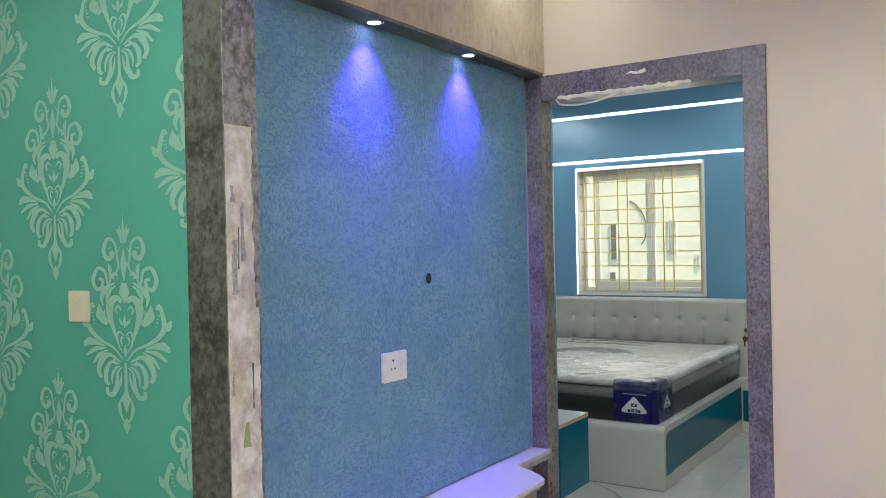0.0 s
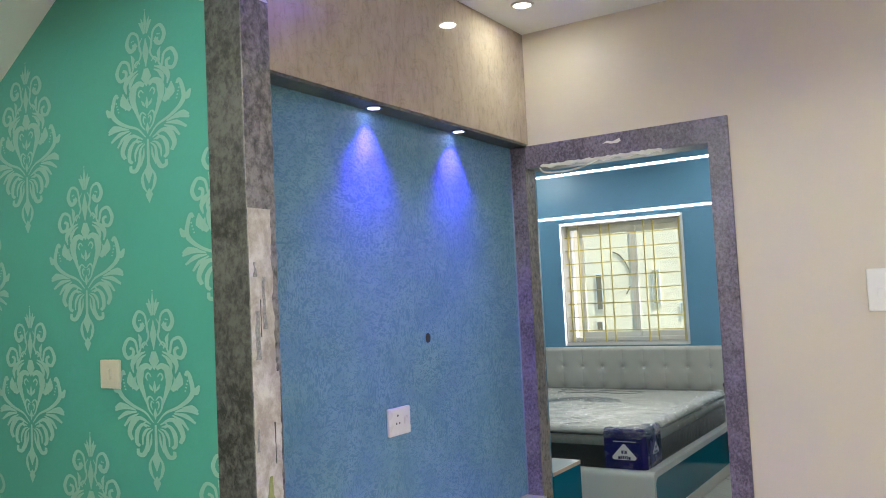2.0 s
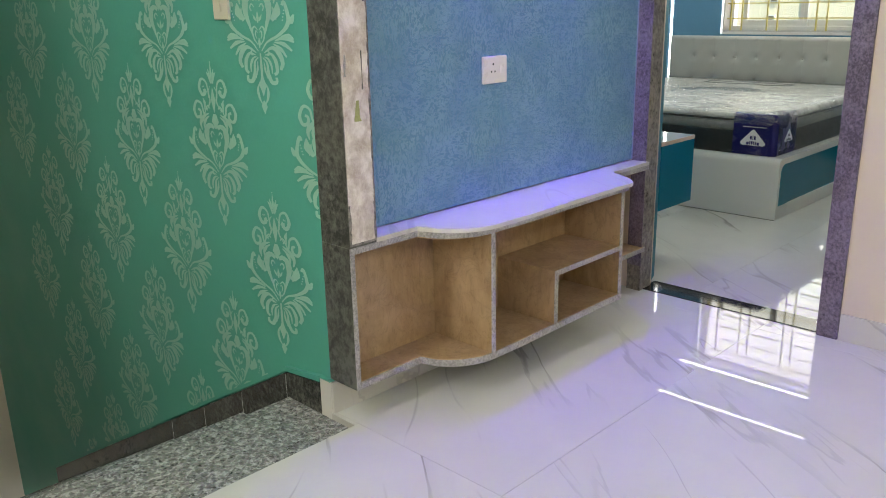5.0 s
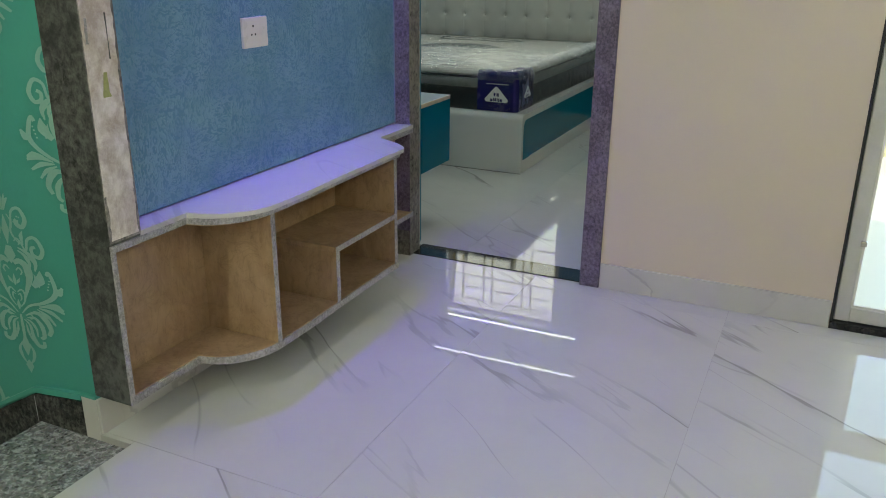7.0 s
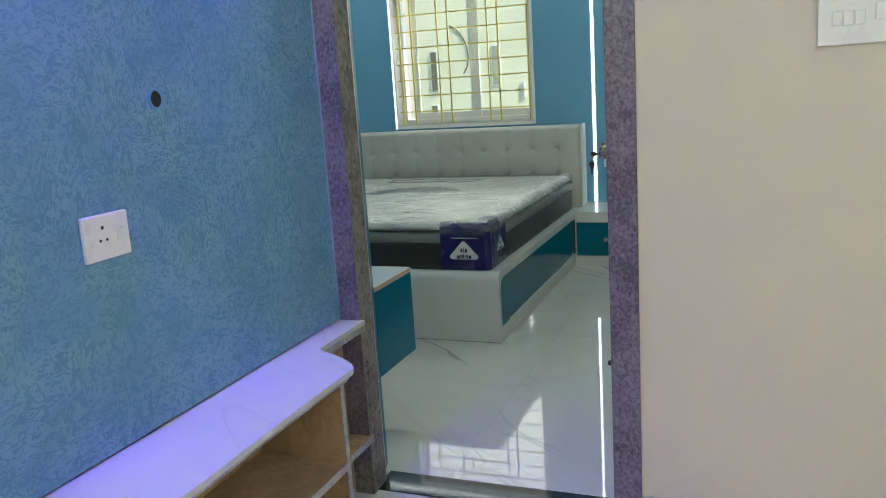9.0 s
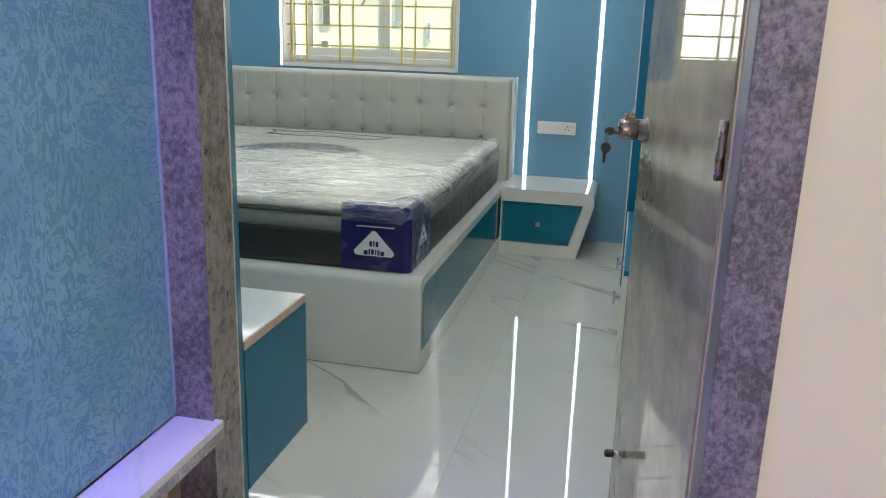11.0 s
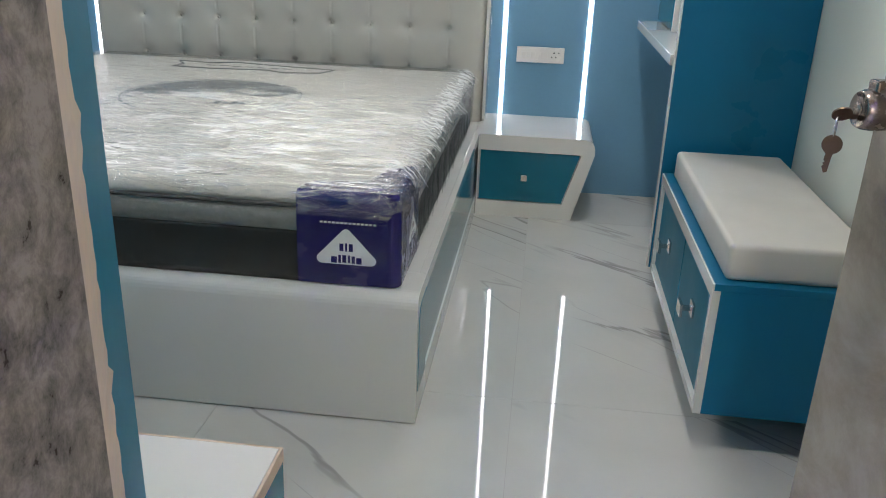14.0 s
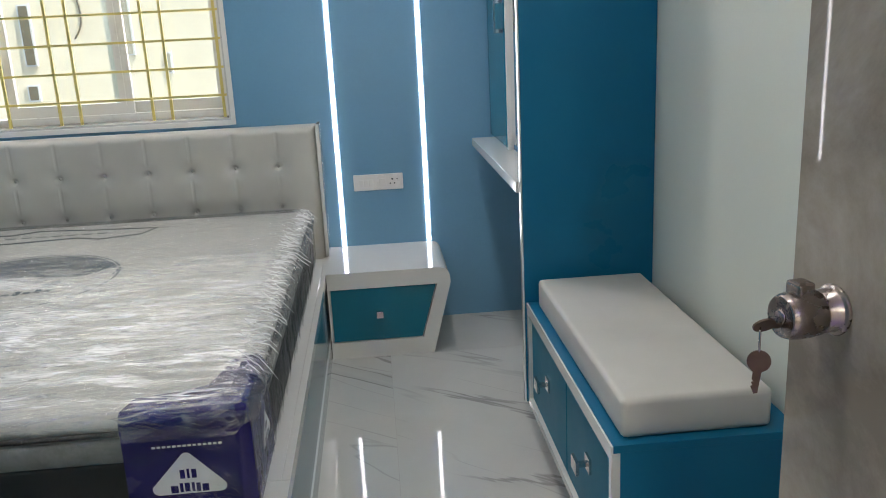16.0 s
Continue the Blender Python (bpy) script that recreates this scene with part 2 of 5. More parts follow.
def suede(name, dark, light, rough, coat=0.0):
    """Brown suede-look laminate with cloudy creases."""
    n = Nodes(name)
    cloud = n.noise(5.0, 8, 0.65, 0.9, n.mapped((1, 1, 0.7)))
    crease = n.math("ABSOLUTE", n.math("SUBTRACT", n.noise(9.0, 5, 0.6, 1.4), 0.5))
    col = n.ramp(cloud, [(0.32, dark), (0.68, light)])
    col = n.mix(n.ramp(crease, [(0.0, 0.35), (0.02, 0.0)]), col, tint(dark, 0.6))
    streak = n.noise(55.0, 5, 0.65, 0.4, n.mapped((1, 1, 0.28)))
    col = n.mix(n.ramp(streak, [(0.53, 0.0), (0.66, 0.34)]), col, tint(dark, 0.55))
    col = n.mix(n.ramp(streak, [(0.34, 0.24), (0.45, 0.0)]), col, tint(light, 1.12))
    n.set(col, rough, 0.0, coat)
    n.bump(n.noise(70.0, 4), 0.08, 0.0008)
    return n.mat


def granite():
    n = Nodes("grey_granite")
    speck = n.add("ShaderNodeTexVoronoi")
    speck.inputs["Scale"].default_value = 130.0
    n.link(n.coord, speck.inputs["Vector"])
    grain = n.ramp(n.noise(50.0, 6, 0.72, 0.6), [(0.44, (0.008, 0.008, 0.010)), (0.505, (0.06, 0.06, 0.057)), (0.59, (0.34, 0.33, 0.31))])
    n.set(n.mix(0.3, grain, speck.outputs["Color"]), 0.16)
    hue = n.add("ShaderNodeHueSaturation")
    hue.inputs["Saturation"].default_value = 0.12
    n.link(n.mix(0.22, grain, speck.outputs["Color"]), hue.inputs["Color"])
    n.link(hue.outputs[0], n.bsdf.inputs["Base Color"])
    return n.mat


def door_laminate():
    """Glossy smoky-grey stone-look laminate, slightly wavy."""
    n = Nodes("grey_stone_laminate")
    flow = n.noise(4.5, 10, 0.72, 0.35, n.mapped((1.0, 1.0, 1.2), (radians(14), 0, 0)))
    band = n.noise(1.6, 4, 0.5, 0.8, n.mapped((1.0, 1.0, 1.6), (radians(-20), 0, 0)))
    both = n.math("ADD", n.math("MULTIPLY", flow, 0.65), n.math("MULTIPLY", band, 0.35))
    n.set(n.ramp(both, [(0.40, (0.245, 0.205, 0.16)), (0.5, (0.325, 0.28, 0.225)), (0.60, (0.41, 0.36, 0.295))]), 0.02)
    n.bump(n.noise(15.0, 4, 0.55, 0.5), 0.005, 0.003)
    return n.mat


def leatherette(name, colour):
    n = Nodes(name)
    cell = n.add("ShaderNodeTexVoronoi")
    cell.inputs["Scale"].default_value = 420.0
    n.link(n.coord, cell.inputs["Vector"])
    n.set(n.ramp(n.noise(3.5, 4), [(0.3, tint(colour, 0.93)), (0.7, tint(colour, 1.04))]), n.ramp(n.noise(8.0, 3), [(0.3, 0.34), (0.7, 0.46)]))
    n.bump(cell.outputs["Distance"], 0.12, 0.0006)
    return n.mat


CREAM = plain("cream_wall_paint", (0.625, 0.535, 0.435), 0.55, vary=0.03, scale=2.2, bump=0.25, grain=180)
WHITE_PAINT = plain("white_ceiling_paint", (0.82, 0.80, 0.77), 0.6, vary=0.03, scale=2.0, bump=0.2)
GREEN = plain("green_wall_paint", (0.072, 0.322, 0.255), 0.42, vary=0.05, scale=2.5, bump=0.3, grain=90)
STENCIL = plain("pale_green_stencil_paint", (0.25, 0.445, 0.37), 0.38, vary=0.08, scale=9, bump=0.2)
BLUE = plaster_blue()
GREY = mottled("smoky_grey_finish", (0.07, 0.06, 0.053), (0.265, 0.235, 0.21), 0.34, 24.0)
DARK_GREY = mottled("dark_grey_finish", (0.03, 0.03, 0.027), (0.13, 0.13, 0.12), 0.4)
LILAC_GREY = mottled("lilac_grey_finish", (0.06, 0.047, 0.072), (0.215, 0.175, 0.238), 0.36, 42.0)
LIGHTER_GREY = mottled("lighter_grey_finish", (0.085, 0.078, 0.078), (0.31, 0.285, 0.275), 0.36, 20.0)
EDGE = mottled("pale_grey_edge_banding", (0.22, 0.21, 0.21), (0.46, 0.44, 0.44), 0.45, 60)
FILLER_GLEAM = plain("pale_blue_filler_gleam", (0.21, 0.25, 0.40), 0.5)
SUEDE = suede("brown_suede_laminate", (0.30, 0.19, 0.10), (0.47, 0.33, 0.20), 0.42)
SUEDE_GLOSS = suede("glossy_brown_suede_laminate", (0.42, 0.33, 0.245), (0.52, 0.42, 0.32), 0.05, 1.0)
FLOOR = marble_material("polished_marble_tile", (0.57, 0.565, 0.53), (0.17, 0.155, 0.15), 0.015)
SHELF_TOP = marble_material("polished_marble_slab", (0.62, 0.60, 0.585), (0.44, 0.42, 0.415), 0.06, False)
SKIRT = marble_material("grey_marble_skirting", (0.56, 0.545, 0.52), (0.36, 0.345, 0.34), 0.08, False)
GROUT = plain("pale_grout", (0.40, 0.385, 0.36), 0.8)
GRANITE = granite()
BLACK_GRANITE = plain("black_granite", (0.012, 0.013, 0.015), 0.05, vary=0.5, scale=60, bump=0.02)
PLASTER = plain("bare_white_plaster", (0.66, 0.62, 0.57), 0.8, vary=0.14, scale=14, bump=0.6, grain=70)
SWITCH = plain("white_switch_plastic", (0.78, 0.74, 0.70), 0.3, vary=0.03, bump=0.02)
SLOT = plain("black_socket_slots", (0.02, 0.02, 0.02), 0.5)
CHROME = plain("brushed_chrome", (0.66, 0.64, 0.62), 0.16, 1.0, vary=0.06, bump=0.05)
BRONZE = plain("antique_steel", (0.33, 0.28, 0.26), 0.27, 1.0, vary=0.12, scale=30, bump=0.1)
KEYMETAL = plain("worn_brass_key", (0.15, 0.105, 0.08), 0.4, 1.0, vary=0.15, scale=60)
TEAL = plain("teal_gloss_laminate", (0.004, 0.135, 0.205), 0.13, vary=0.05, scale=3, bump=0.01)
TEAL_MATT = plain("teal_side_laminate", (0.003, 0.13, 0.25), 0.32, vary=0.05, scale=3, bump=0.05)
for mat in (TEAL, TEAL_MATT):
    mat.node_tree.nodes["Principled BSDF"].inputs["Specular IOR Level"].default_value = 0.22
TEAL_SATIN = plain("teal_satin_laminate", (0.004, 0.14, 0.215), 0.4, vary=0.05, scale=3, bump=0.02)
TEAL_SATIN.node_tree.nodes["Principled BSDF"].inputs["Specular IOR Level"].default_value = 0.08
GLOSS_WHITE = plain("white_gloss_laminate", (0.63, 0.63, 0.605), 0.07, vary=0.02, scale=3, bump=0.01, coat=0.3)
ROOM_BLUE = plain("blue_wall_paint", (0.138, 0.305, 0.448), 0.36, vary=0.05, scale=2.0, bump=0.35, grain=60)
ROOM_WHITE = plain("pale_green_wall_paint", (0.66, 0.68, 0.60), 0.5, vary=0.03, scale=2, bump=0.2)
WOOD_EDGE = plain("pale_wood_edge", (0.52, 0.41, 0.31), 0.5, vary=0.15, scale=40)
UPVC = plain("white_window_frame", (0.74, 0.73, 0.70), 0.3, vary=0.03)
GOLD = plain("yellow_gold_bars", (0.70, 0.58, 0.19), 0.4, 0.1, vary=0.08, scale=20)
ALU = plain("grey_aluminium", (0.58, 0.575, 0.55), 0.35, 0.35, vary=0.08, scale=12)
RUBBER = plain("black_rubber", (0.015, 0.015, 0.015), 0.6)
GLASS = pane_material("window_glass")
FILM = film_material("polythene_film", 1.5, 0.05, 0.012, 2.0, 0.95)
FILM_SIDE = film_material("polythene_side_film", 0.32, 0.0, 0.014, 0.5, 0.04)
FILM_ROLL = film_material("polythene_roll_film", 1.2, 0.02, 0.014, 1.6, 0.3)
FILM_GLINT = plain("white_polythene_glint", (0.80, 0.81, 0.80), 0.12, vary=0.04)
MATTRESS_TOP = plain("white_knit_fabric", (0.50, 0.495, 0.46), 0.75, vary=0.05, scale=9, bump=0.8, grain=60)
MATTRESS_SIDE = plain("charcoal_fabric", (0.014, 0.013, 0.012), 0.5, vary=0.3, scale=25, bump=0.5)
MATTRESS_BAND = plain("grey_mesh_fabric", (0.23, 0.235, 0.225), 0.7, vary=0.2, scale=30, bump=0.5)
PRINT_GREY = plain("grey_printed_fabric", (0.085, 0.105, 0.115), 0.7, vary=0.25, scale=14)
LABEL_BLUE = plain("dark_blue_card", (0.016, 0.012, 0.11), 0.25, vary=0.15, scale=10, bump=0.1)
LABEL_WHITE = plain("white_card_print", (0.72, 0.72, 0.74), 0.4)
LEATHER = leatherette("grey_white_leatherette", (0.47, 0.46, 0.415))
CUSHION = leatherette("off_white_leatherette", (0.575, 0.55, 0.505))
FACADE = plain("cream_house_render", (0.88, 0.775, 0.56), 0.8, vary=0.05, scale=1.5)
FACADE_GLASS = plain("brown_house_window", (0.20, 0.17, 0.11), 0.15, vary=0.1)
PALE_GLASS = plain("pale_house_window", (0.45, 0.41, 0.30), 0.15, vary=0.1)
GROUND = plain("pale_dusty_ground", (0.34, 0.31, 0.26), 0.9, vary=0.15, scale=0.6)
BALCONY = plain("pale_balcony_tile", (0.74, 0.68, 0.62), 0.35, vary=0.06, scale=4)
CABLE = plain("white_cable_sheath", (0.66, 0.64, 0.60), 0.45)
DOOR_FACE = door_laminate()
LED_WHITE = glow("white_led_strip", (1.0, 0.98, 0.95), 9.0)
LED_EDGE = glow("white_led_edge_light", (0.95, 1.0, 1.0), 1.8)
LED_VIOLET = glow("violet_led_strip", (0.12, 0.05, 1.0), 40.0)
LAMP_WHITE = glow("downlight_lens", (1.0, 0.95, 0.88), 14.0)
LAMP_VIOLET = glow("violet_spot_lens", (0.62, 0.55, 1.0), 22.0)
MIRROR = plain("mirror_silver", (0.85, 0.87, 0.87), 0.01, 1.0, vary=0.01, bump=0.0)
PEELED = mottled("peeled_dirty_plaster", (0.44, 0.37, 0.32), (0.76, 0.71, 0.67), 0.8, 7.0, 0.8)
AGED_SWITCH = plain("aged_cream_plastic", (0.52, 0.48, 0.38), 0.35, vary=0.05)
DARK_GRANITE = mottled("dark_speckled_granite", (0.008, 0.008, 0.009), (0.10, 0.098, 0.088), 0.16, 30.0, 0.05)
STAIN = plain("yellow_green_stain", (0.34, 0.36, 0.14), 0.7, vary=0.25, scale=40)

# ---- mesh helpers ----


def box(bm, x0, x1, y0, y1, z0, z1, bevel=0.0, segments=2):
    vs = [bm.verts.new((x, y, z)) for z in (z0, z1) for y in (y0, y1) for x in (x0, x1)]
    faces = [bm.faces.new([vs[i] for i in f]) for f in ((0, 2, 3, 1), (4, 5, 7, 6), (0, 1, 5, 4), (2, 6, 7, 3), (0, 4, 6, 2), (1, 3, 7, 5))]
    if bevel > 0:
        edges = list({e for f in faces for e in f.edges})
        bmesh.ops.bevel(bm, geom=edges, offset=bevel, segments=segments, profile=0.5, affect="EDGES")
    return bm


def prism(bm, outline, axis, a0, a1):
    """Extrude a flat outline along an axis. The outline's two numbers are the other two axes in xyz order."""
    def put(p, a):
        return {"x": (a, p[0], p[1]), "y": (p[0], a, p[1]), "z": (p[0], p[1], a)}[axis]
    lo = [bm.verts.new(put(p, a0)) for p in outline]
    hi = [bm.verts.new(put(p, a1)) for p in outline]
    n = len(outline)
    bm.faces.new(lo)
    bm.faces.new(hi[::-1])
    for i in range(n):
        bm.faces.new([lo[i], hi[i], hi[(i + 1) % n], lo[(i + 1) % n]])
    return bm


def lathe(bm, profile, m, steps=28):
    """Turn a profile of (radius, height) round z, at the pose m."""
    rings = []
    for r, h in profile:
        rings.append([bm.verts.new(m @ Vector((r * math.cos(2 * math.pi * k / steps), r * math.sin(2 * math.pi * k / steps), h))) for k in range(steps)])
    for a, b in zip(rings, rings[1:]):
        for k in range(steps):
            bm.faces.new([a[k], a[(k + 1) % steps], b[(k + 1) % steps], b[k]])
    bm.faces.new(rings[0][::-1])
    bm.faces.new(rings[-1])
    return bm


def tube(bm, points, r, steps=8):
    """A round bar along points."""
    pts = [Vector(p) for p in points]
    rings = []
    for i, p in enumerate(pts):
        d = (pts[min(i + 1, len(pts) - 1)] - pts[max(i - 1, 0)]).normalized()
        side = d.orthogonal().normalized() if i == 0 else (rings_side - d * rings_side.dot(d)).normalized()
        rings_side = side
        up = d.cross(side)
        rings.append([bm.verts.new(p + (side * math.cos(2 * math.pi * k / steps) + up * math.sin(2 * math.pi * k / steps)) * r) for k in range(steps)])
    for a, b in zip(rings, rings[1:]):
        for k in range(steps):
            bm.faces.new([a[k], a[(k + 1) % steps], b[(k + 1) % steps], b[k]])
    bm.faces.new(rings[0][::-1])
    bm.faces.new(rings[-1])
    return bm


def smooth_line(points, per=8):
    """Catmull-Rom through points."""
    pts = [Vector(p) for p in points]
    pts = [pts[0] * 2 - pts[1]] + pts + [pts[-1] * 2 - pts[-2]]
    out = []
    for i in range(1, len(pts) - 2):
        a, b, c, d = pts[i - 1:i + 3]
        for k in range(per):
            t = k / per
            out.append(0.5 * ((2 * b) + (c - a) * t + (2 * a - 5 * b + 4 * c - d) * t * t + (3 * b - a - 3 * c + d) * t ** 3))
    return out + [pts[-2]]


def part(name, bm, material, parent=None, label="", smooth=False):
    bmesh.ops.recalc_face_normals(bm, faces=bm.faces)
    me = bpy.data.meshes.new(name)
    bm.to_mesh(me)
    bm.free()
    me.materials.append(material)
    if smooth:
        for p in me.polygons:
            p.use_smooth = True
    ob = new(name, me)
    if parent is not None:
        top = parent
        shift = Vector((0, 0, 0))
        while top is not None:
            shift = shift + top.location
            top = top.parent
        ob.parent = parent
        ob.matrix_parent_inverse = Matrix.Translation(-shift) if parent.parent is None else Matrix.Identity(4)
    if label:
        ob["label"] = label
    return ob


def thing(name, at, label, category, group=""):
    ob = new(name)
    ob.location = at
    ob.empty_display_size = 0.1
    return tagged(ob, label, category, group)


def block(name, dims, material, parent=None, bevel=0.0, label="", segments=2):
    return part(name, box(bmesh.new(), *dims, bevel, segments), material, parent, label)


def structure(ob, label, category):
    return tagged(ob, label, category, kind="structure")


def boxes(name, many, material, parent=None, label=""):
    bm = bmesh.new()
    for dims in many:
        box(bm, *dims)
    return part(name, bm, material, parent, label)

# ---- structure: hall ----
X_TV, Y_DOOR, Y_DOOR2, Y_GREEN, X_FRONT, X_BLUE = -1.757, 3.279, 3.395, 1.571, -1.62, -1.705
Y_FAR, X_EAST, X_WEST = 7.1, -0.55, -4.6
DOOR_L, DOOR_R, DOOR_TOP = -1.65, -0.839, 2.035
GD_L, GD_R, GD_TOP = 0.12, 1.02, 2.1
HALL_E, HALL_S, STAIR_W, STAIR_S, LAND_W = 3.2, -2.6, -5.4, -0.75, -2.0

wall_green = structure(block("wall_green", (STAIR_W, X_TV, Y_GREEN, Y_GREEN + 0.15, -2.9, 3.3), GREEN), "matt green painted stair wall with pale damask stencils", "wall")
structure(block("wall_tv", (X_TV - 0.15, X_TV, Y_GREEN + 0.15, Y_DOOR, 0, 2.9), CREAM), "wall behind the television unit", "wall")
structure(boxes("wall_door", [
    (X_WEST, DOOR_L - 0.01, Y_DOOR, Y_DOOR2, 0, 2.9), (DOOR_L - 0.01, DOOR_R + 0.01, Y_DOOR, Y_DOOR2, DOOR_TOP + 0.01, 2.9),
    (DOOR_R + 0.01, GD_L, Y_DOOR, Y_DOOR2, 0, 2.9), (GD_L, GD_R, Y_DOOR, Y_DOOR2, GD_TOP, 2.9), (GD_R, HALL_E + 0.15, Y_DOOR, Y_DOOR2, 0, 2.9)], CREAM),
    "cream painted wall with two doorways", "wall")
structure(block("wall_hall_east", (HALL_E, HALL_E + 0.15, HALL_S, Y_DOOR, 0, 2.9), CREAM), "cream painted hall wall", "wall")
structure(block("wall_hall_south", (LAND_W - 0.15, HALL_E + 0.15, HALL_S - 0.15, HALL_S, 0, 2.9), CREAM), "cream painted hall wall", "wall")
structure(block("wall_hall_west", (LAND_W - 0.15, LAND_W, HALL_S, STAIR_S - 0.15, 0, 2.9), CREAM), "cream painted hall wall", "wall")
structure(block("wall_stair_south", (STAIR_W, LAND_W, STAIR_S - 0.15, STAIR_S, -2.9, 3.3), CREAM), "painted stairwell wall", "wall")
structure(block("wall_stair_west", (STAIR_W - 0.15, STAIR_W, STAIR_S - 0.15, Y_GREEN + 0.15, -2.9, 3.3), CREAM), "painted stairwell wall", "wall")
structure(block("floor_stair_foot", (STAIR_W, -4.6, STAIR_S, Y_GREEN, -2.9, -2.72), GRANITE), "granite floor at the foot of the stairs", "floor")

# sloping underside of the upper flight
SOFFIT = 0.631
structure(part("ceiling_soffit", prism(bmesh.new(), [(-1.897, 2.872), (STAIR_W, 2.872 + SOFFIT * (STAIR_W + 1.897)), (STAIR_W, 3.4), (-1.897, 3.4)], "y", STAIR_S, Y_GREEN), WHITE_PAINT),
          "white sloping plaster underside of a staircase", "ceiling")

# hall ceiling with a sunk tray
TX0, TX1, TY0, TY1, LIP, COVE, TRAY_Z = -1.14, 1.3, 0.35, 2.648, 0.085, 0.14, 2.90
bm = bmesh.new()
CW, CE, CS, CN = -1.897, HALL_E, HALL_S, Y_DOOR
for dims in ((CW, TX0, CS, CN, HALL_Z, HALL_Z + 0.02), (TX1, CE, CS, CN, HALL_Z, HALL_Z + 0.02), (TX0, TX1, CS, TY0, HALL_Z, HALL_Z + 0.02), (TX0, TX1, TY1, CN, HALL_Z, HALL_Z + 0.02)):
    box(bm, *dims)
LW = 0.012
for dims in ((TX0 - LW, TX0, TY0 - LW, TY1 + LW, HALL_Z + 0.02, HALL_Z + LIP), (TX1, TX1 + LW, TY0 - LW, TY1 + LW, HALL_Z + 0.02, HALL_Z + LIP),
             (TX0, TX1, TY0 - LW, TY0, HALL_Z + 0.02, HALL_Z + LIP), (TX0, TX1, TY1, TY1 + LW, HALL_Z + 0.02, HALL_Z + LIP)):
    box(bm, *dims)
A, B, C, D = TX0 - COVE, TX1 + COVE, TY0 - COVE, TY1 + COVE
for dims in ((A, B, C, D, TRAY_Z, TRAY_Z + 0.03), (A - 0.02, A, C, D, HALL_Z + 0.02, TRAY_Z), (B, B + 0.02, C, D, HALL_Z + 0.02, TRAY_Z), (A, B, C - 0.02, C, HALL_Z + 0.02, TRAY_Z), (A, B, D, D + 0.02, HALL_Z + 0.02, TRAY_Z)):
    box(bm, *dims)
structure(part("ceiling_hall", bm, WHITE_PAINT), "white plaster false ceiling with a recessed violet-lit tray", "ceiling")
structure(boxes("roof_slab", [(STAIR_W - 0.2, HALL_E + 0.2, HALL_S - 0.2, Y_DOOR2, 3.4, 3.55), (X_WEST - 0.2, X_EAST + 0.15, Y_DOOR2, Y_FAR + 0.2, 2.9, 3.55)], WHITE_PAINT), "concrete roof slab", "roof")
structure(block("ceiling_edge", (CW, CW + 0.05, STAIR_S, Y_GREEN, HALL_Z + 0.02, 3.4), WHITE_PAINT), "white plaster edge of the hall ceiling above the stairs", "ceiling")
for wall_bits in (((LAND_W - 0.15, HALL_E + 0.15, HALL_S - 0.15, HALL_S, 2.9, 3.4), "wall_upper_south"), ((HALL_E, HALL_E + 0.15, HALL_S, Y_DOOR2, 2.9, 3.4), "wall_upper_east"),
                  ((LAND_W - 0.15, LAND_W, HALL_S, STAIR_S, 2.9, 3.4), "wall_upper_west"), ((X_WEST - 0.15, HALL_E, Y_DOOR, Y_DOOR2, 2.9, 3.4), "wall_upper_north")):
    structure(block(wall_bits[1], wall_bits[0], WHITE_PAINT), "plain wall above the false ceiling", "wall")
cove = thing("cove_led_strip", (A + 0.05, C + 0.05, HALL_Z + 0.02), "violet LED tape hidden in the ceiling tray", "light strip")
for dims in ((A + 0.05, A + 0.062, C + 0.05, D - 0.05), (B - 0.062, B - 0.05, C + 0.05, D - 0.05), (A + 0.07, B - 0.07, C + 0.05, C + 0.062), (A + 0.07, B - 0.07, D - 0.062, D - 0.05)):
    block("led_tape", (*dims, HALL_Z + 0.02, HALL_Z + 0.028), LED_VIOLET, cove)


def ceiling_light(x, y, z, group):
    lightob = thing("ceiling_downlight", (x, y, z), "small round white recessed downlight, switched on; most are added as fill", "ceiling light", group)
    at = Matrix.Translation((x, y, z))
    part("rim", lathe(bmesh.new(), [(0.034, 0.0), (0.036, -0.006), (0.046, -0.005), (0.048, 0.0)], at), SWITCH, lightob, smooth=True)
    part("lens", lathe(bmesh.new(), [(0.035, 0.0), (0.035, -0.003), (0.02, -0.0045)], at), LAMP_WHITE, lightob, "glowing white lens")


# the first fitting is real, the others are added with the fill lamps
for lx, ly, power in HALL_LIGHTS:
    ceiling_light(lx, ly, HALL_Z, "hall downlights")

# ---- structure: bedroom ----
WX0, WX1, WZ0, WZ1 = -3.205, -2.078, 1.005, 2.1
structure(boxes("wall_bedroom_north", [(X_WEST, WX0, Y_FAR, Y_FAR + 0.2, 0, 2.9), (WX1, X_EAST, Y_FAR, Y_FAR + 0.2, 0, 2.9), (WX0, WX1, Y_FAR, Y_FAR + 0.2, 0, WZ0), (WX0, WX1, Y_FAR, Y_FAR + 0.2, WZ1, 2.9)], ROOM_BLUE),
          "blue painted bedroom wall with a window and light strips", "wall")
structure(block("wall_bedroom_west", (X_WEST - 0.15, X_WEST, Y_DOOR, Y_FAR + 0.2, 0, 2.9), ROOM_BLUE), "blue painted bedroom wall", "wall")
structure(block("wall_bedroom_east", (X_EAST, X_EAST + 0.15, Y_DOOR2, Y_FAR + 0.2, 0, 2.9), ROOM_WHITE), "pale green-white painted bedroom wall", "wall")
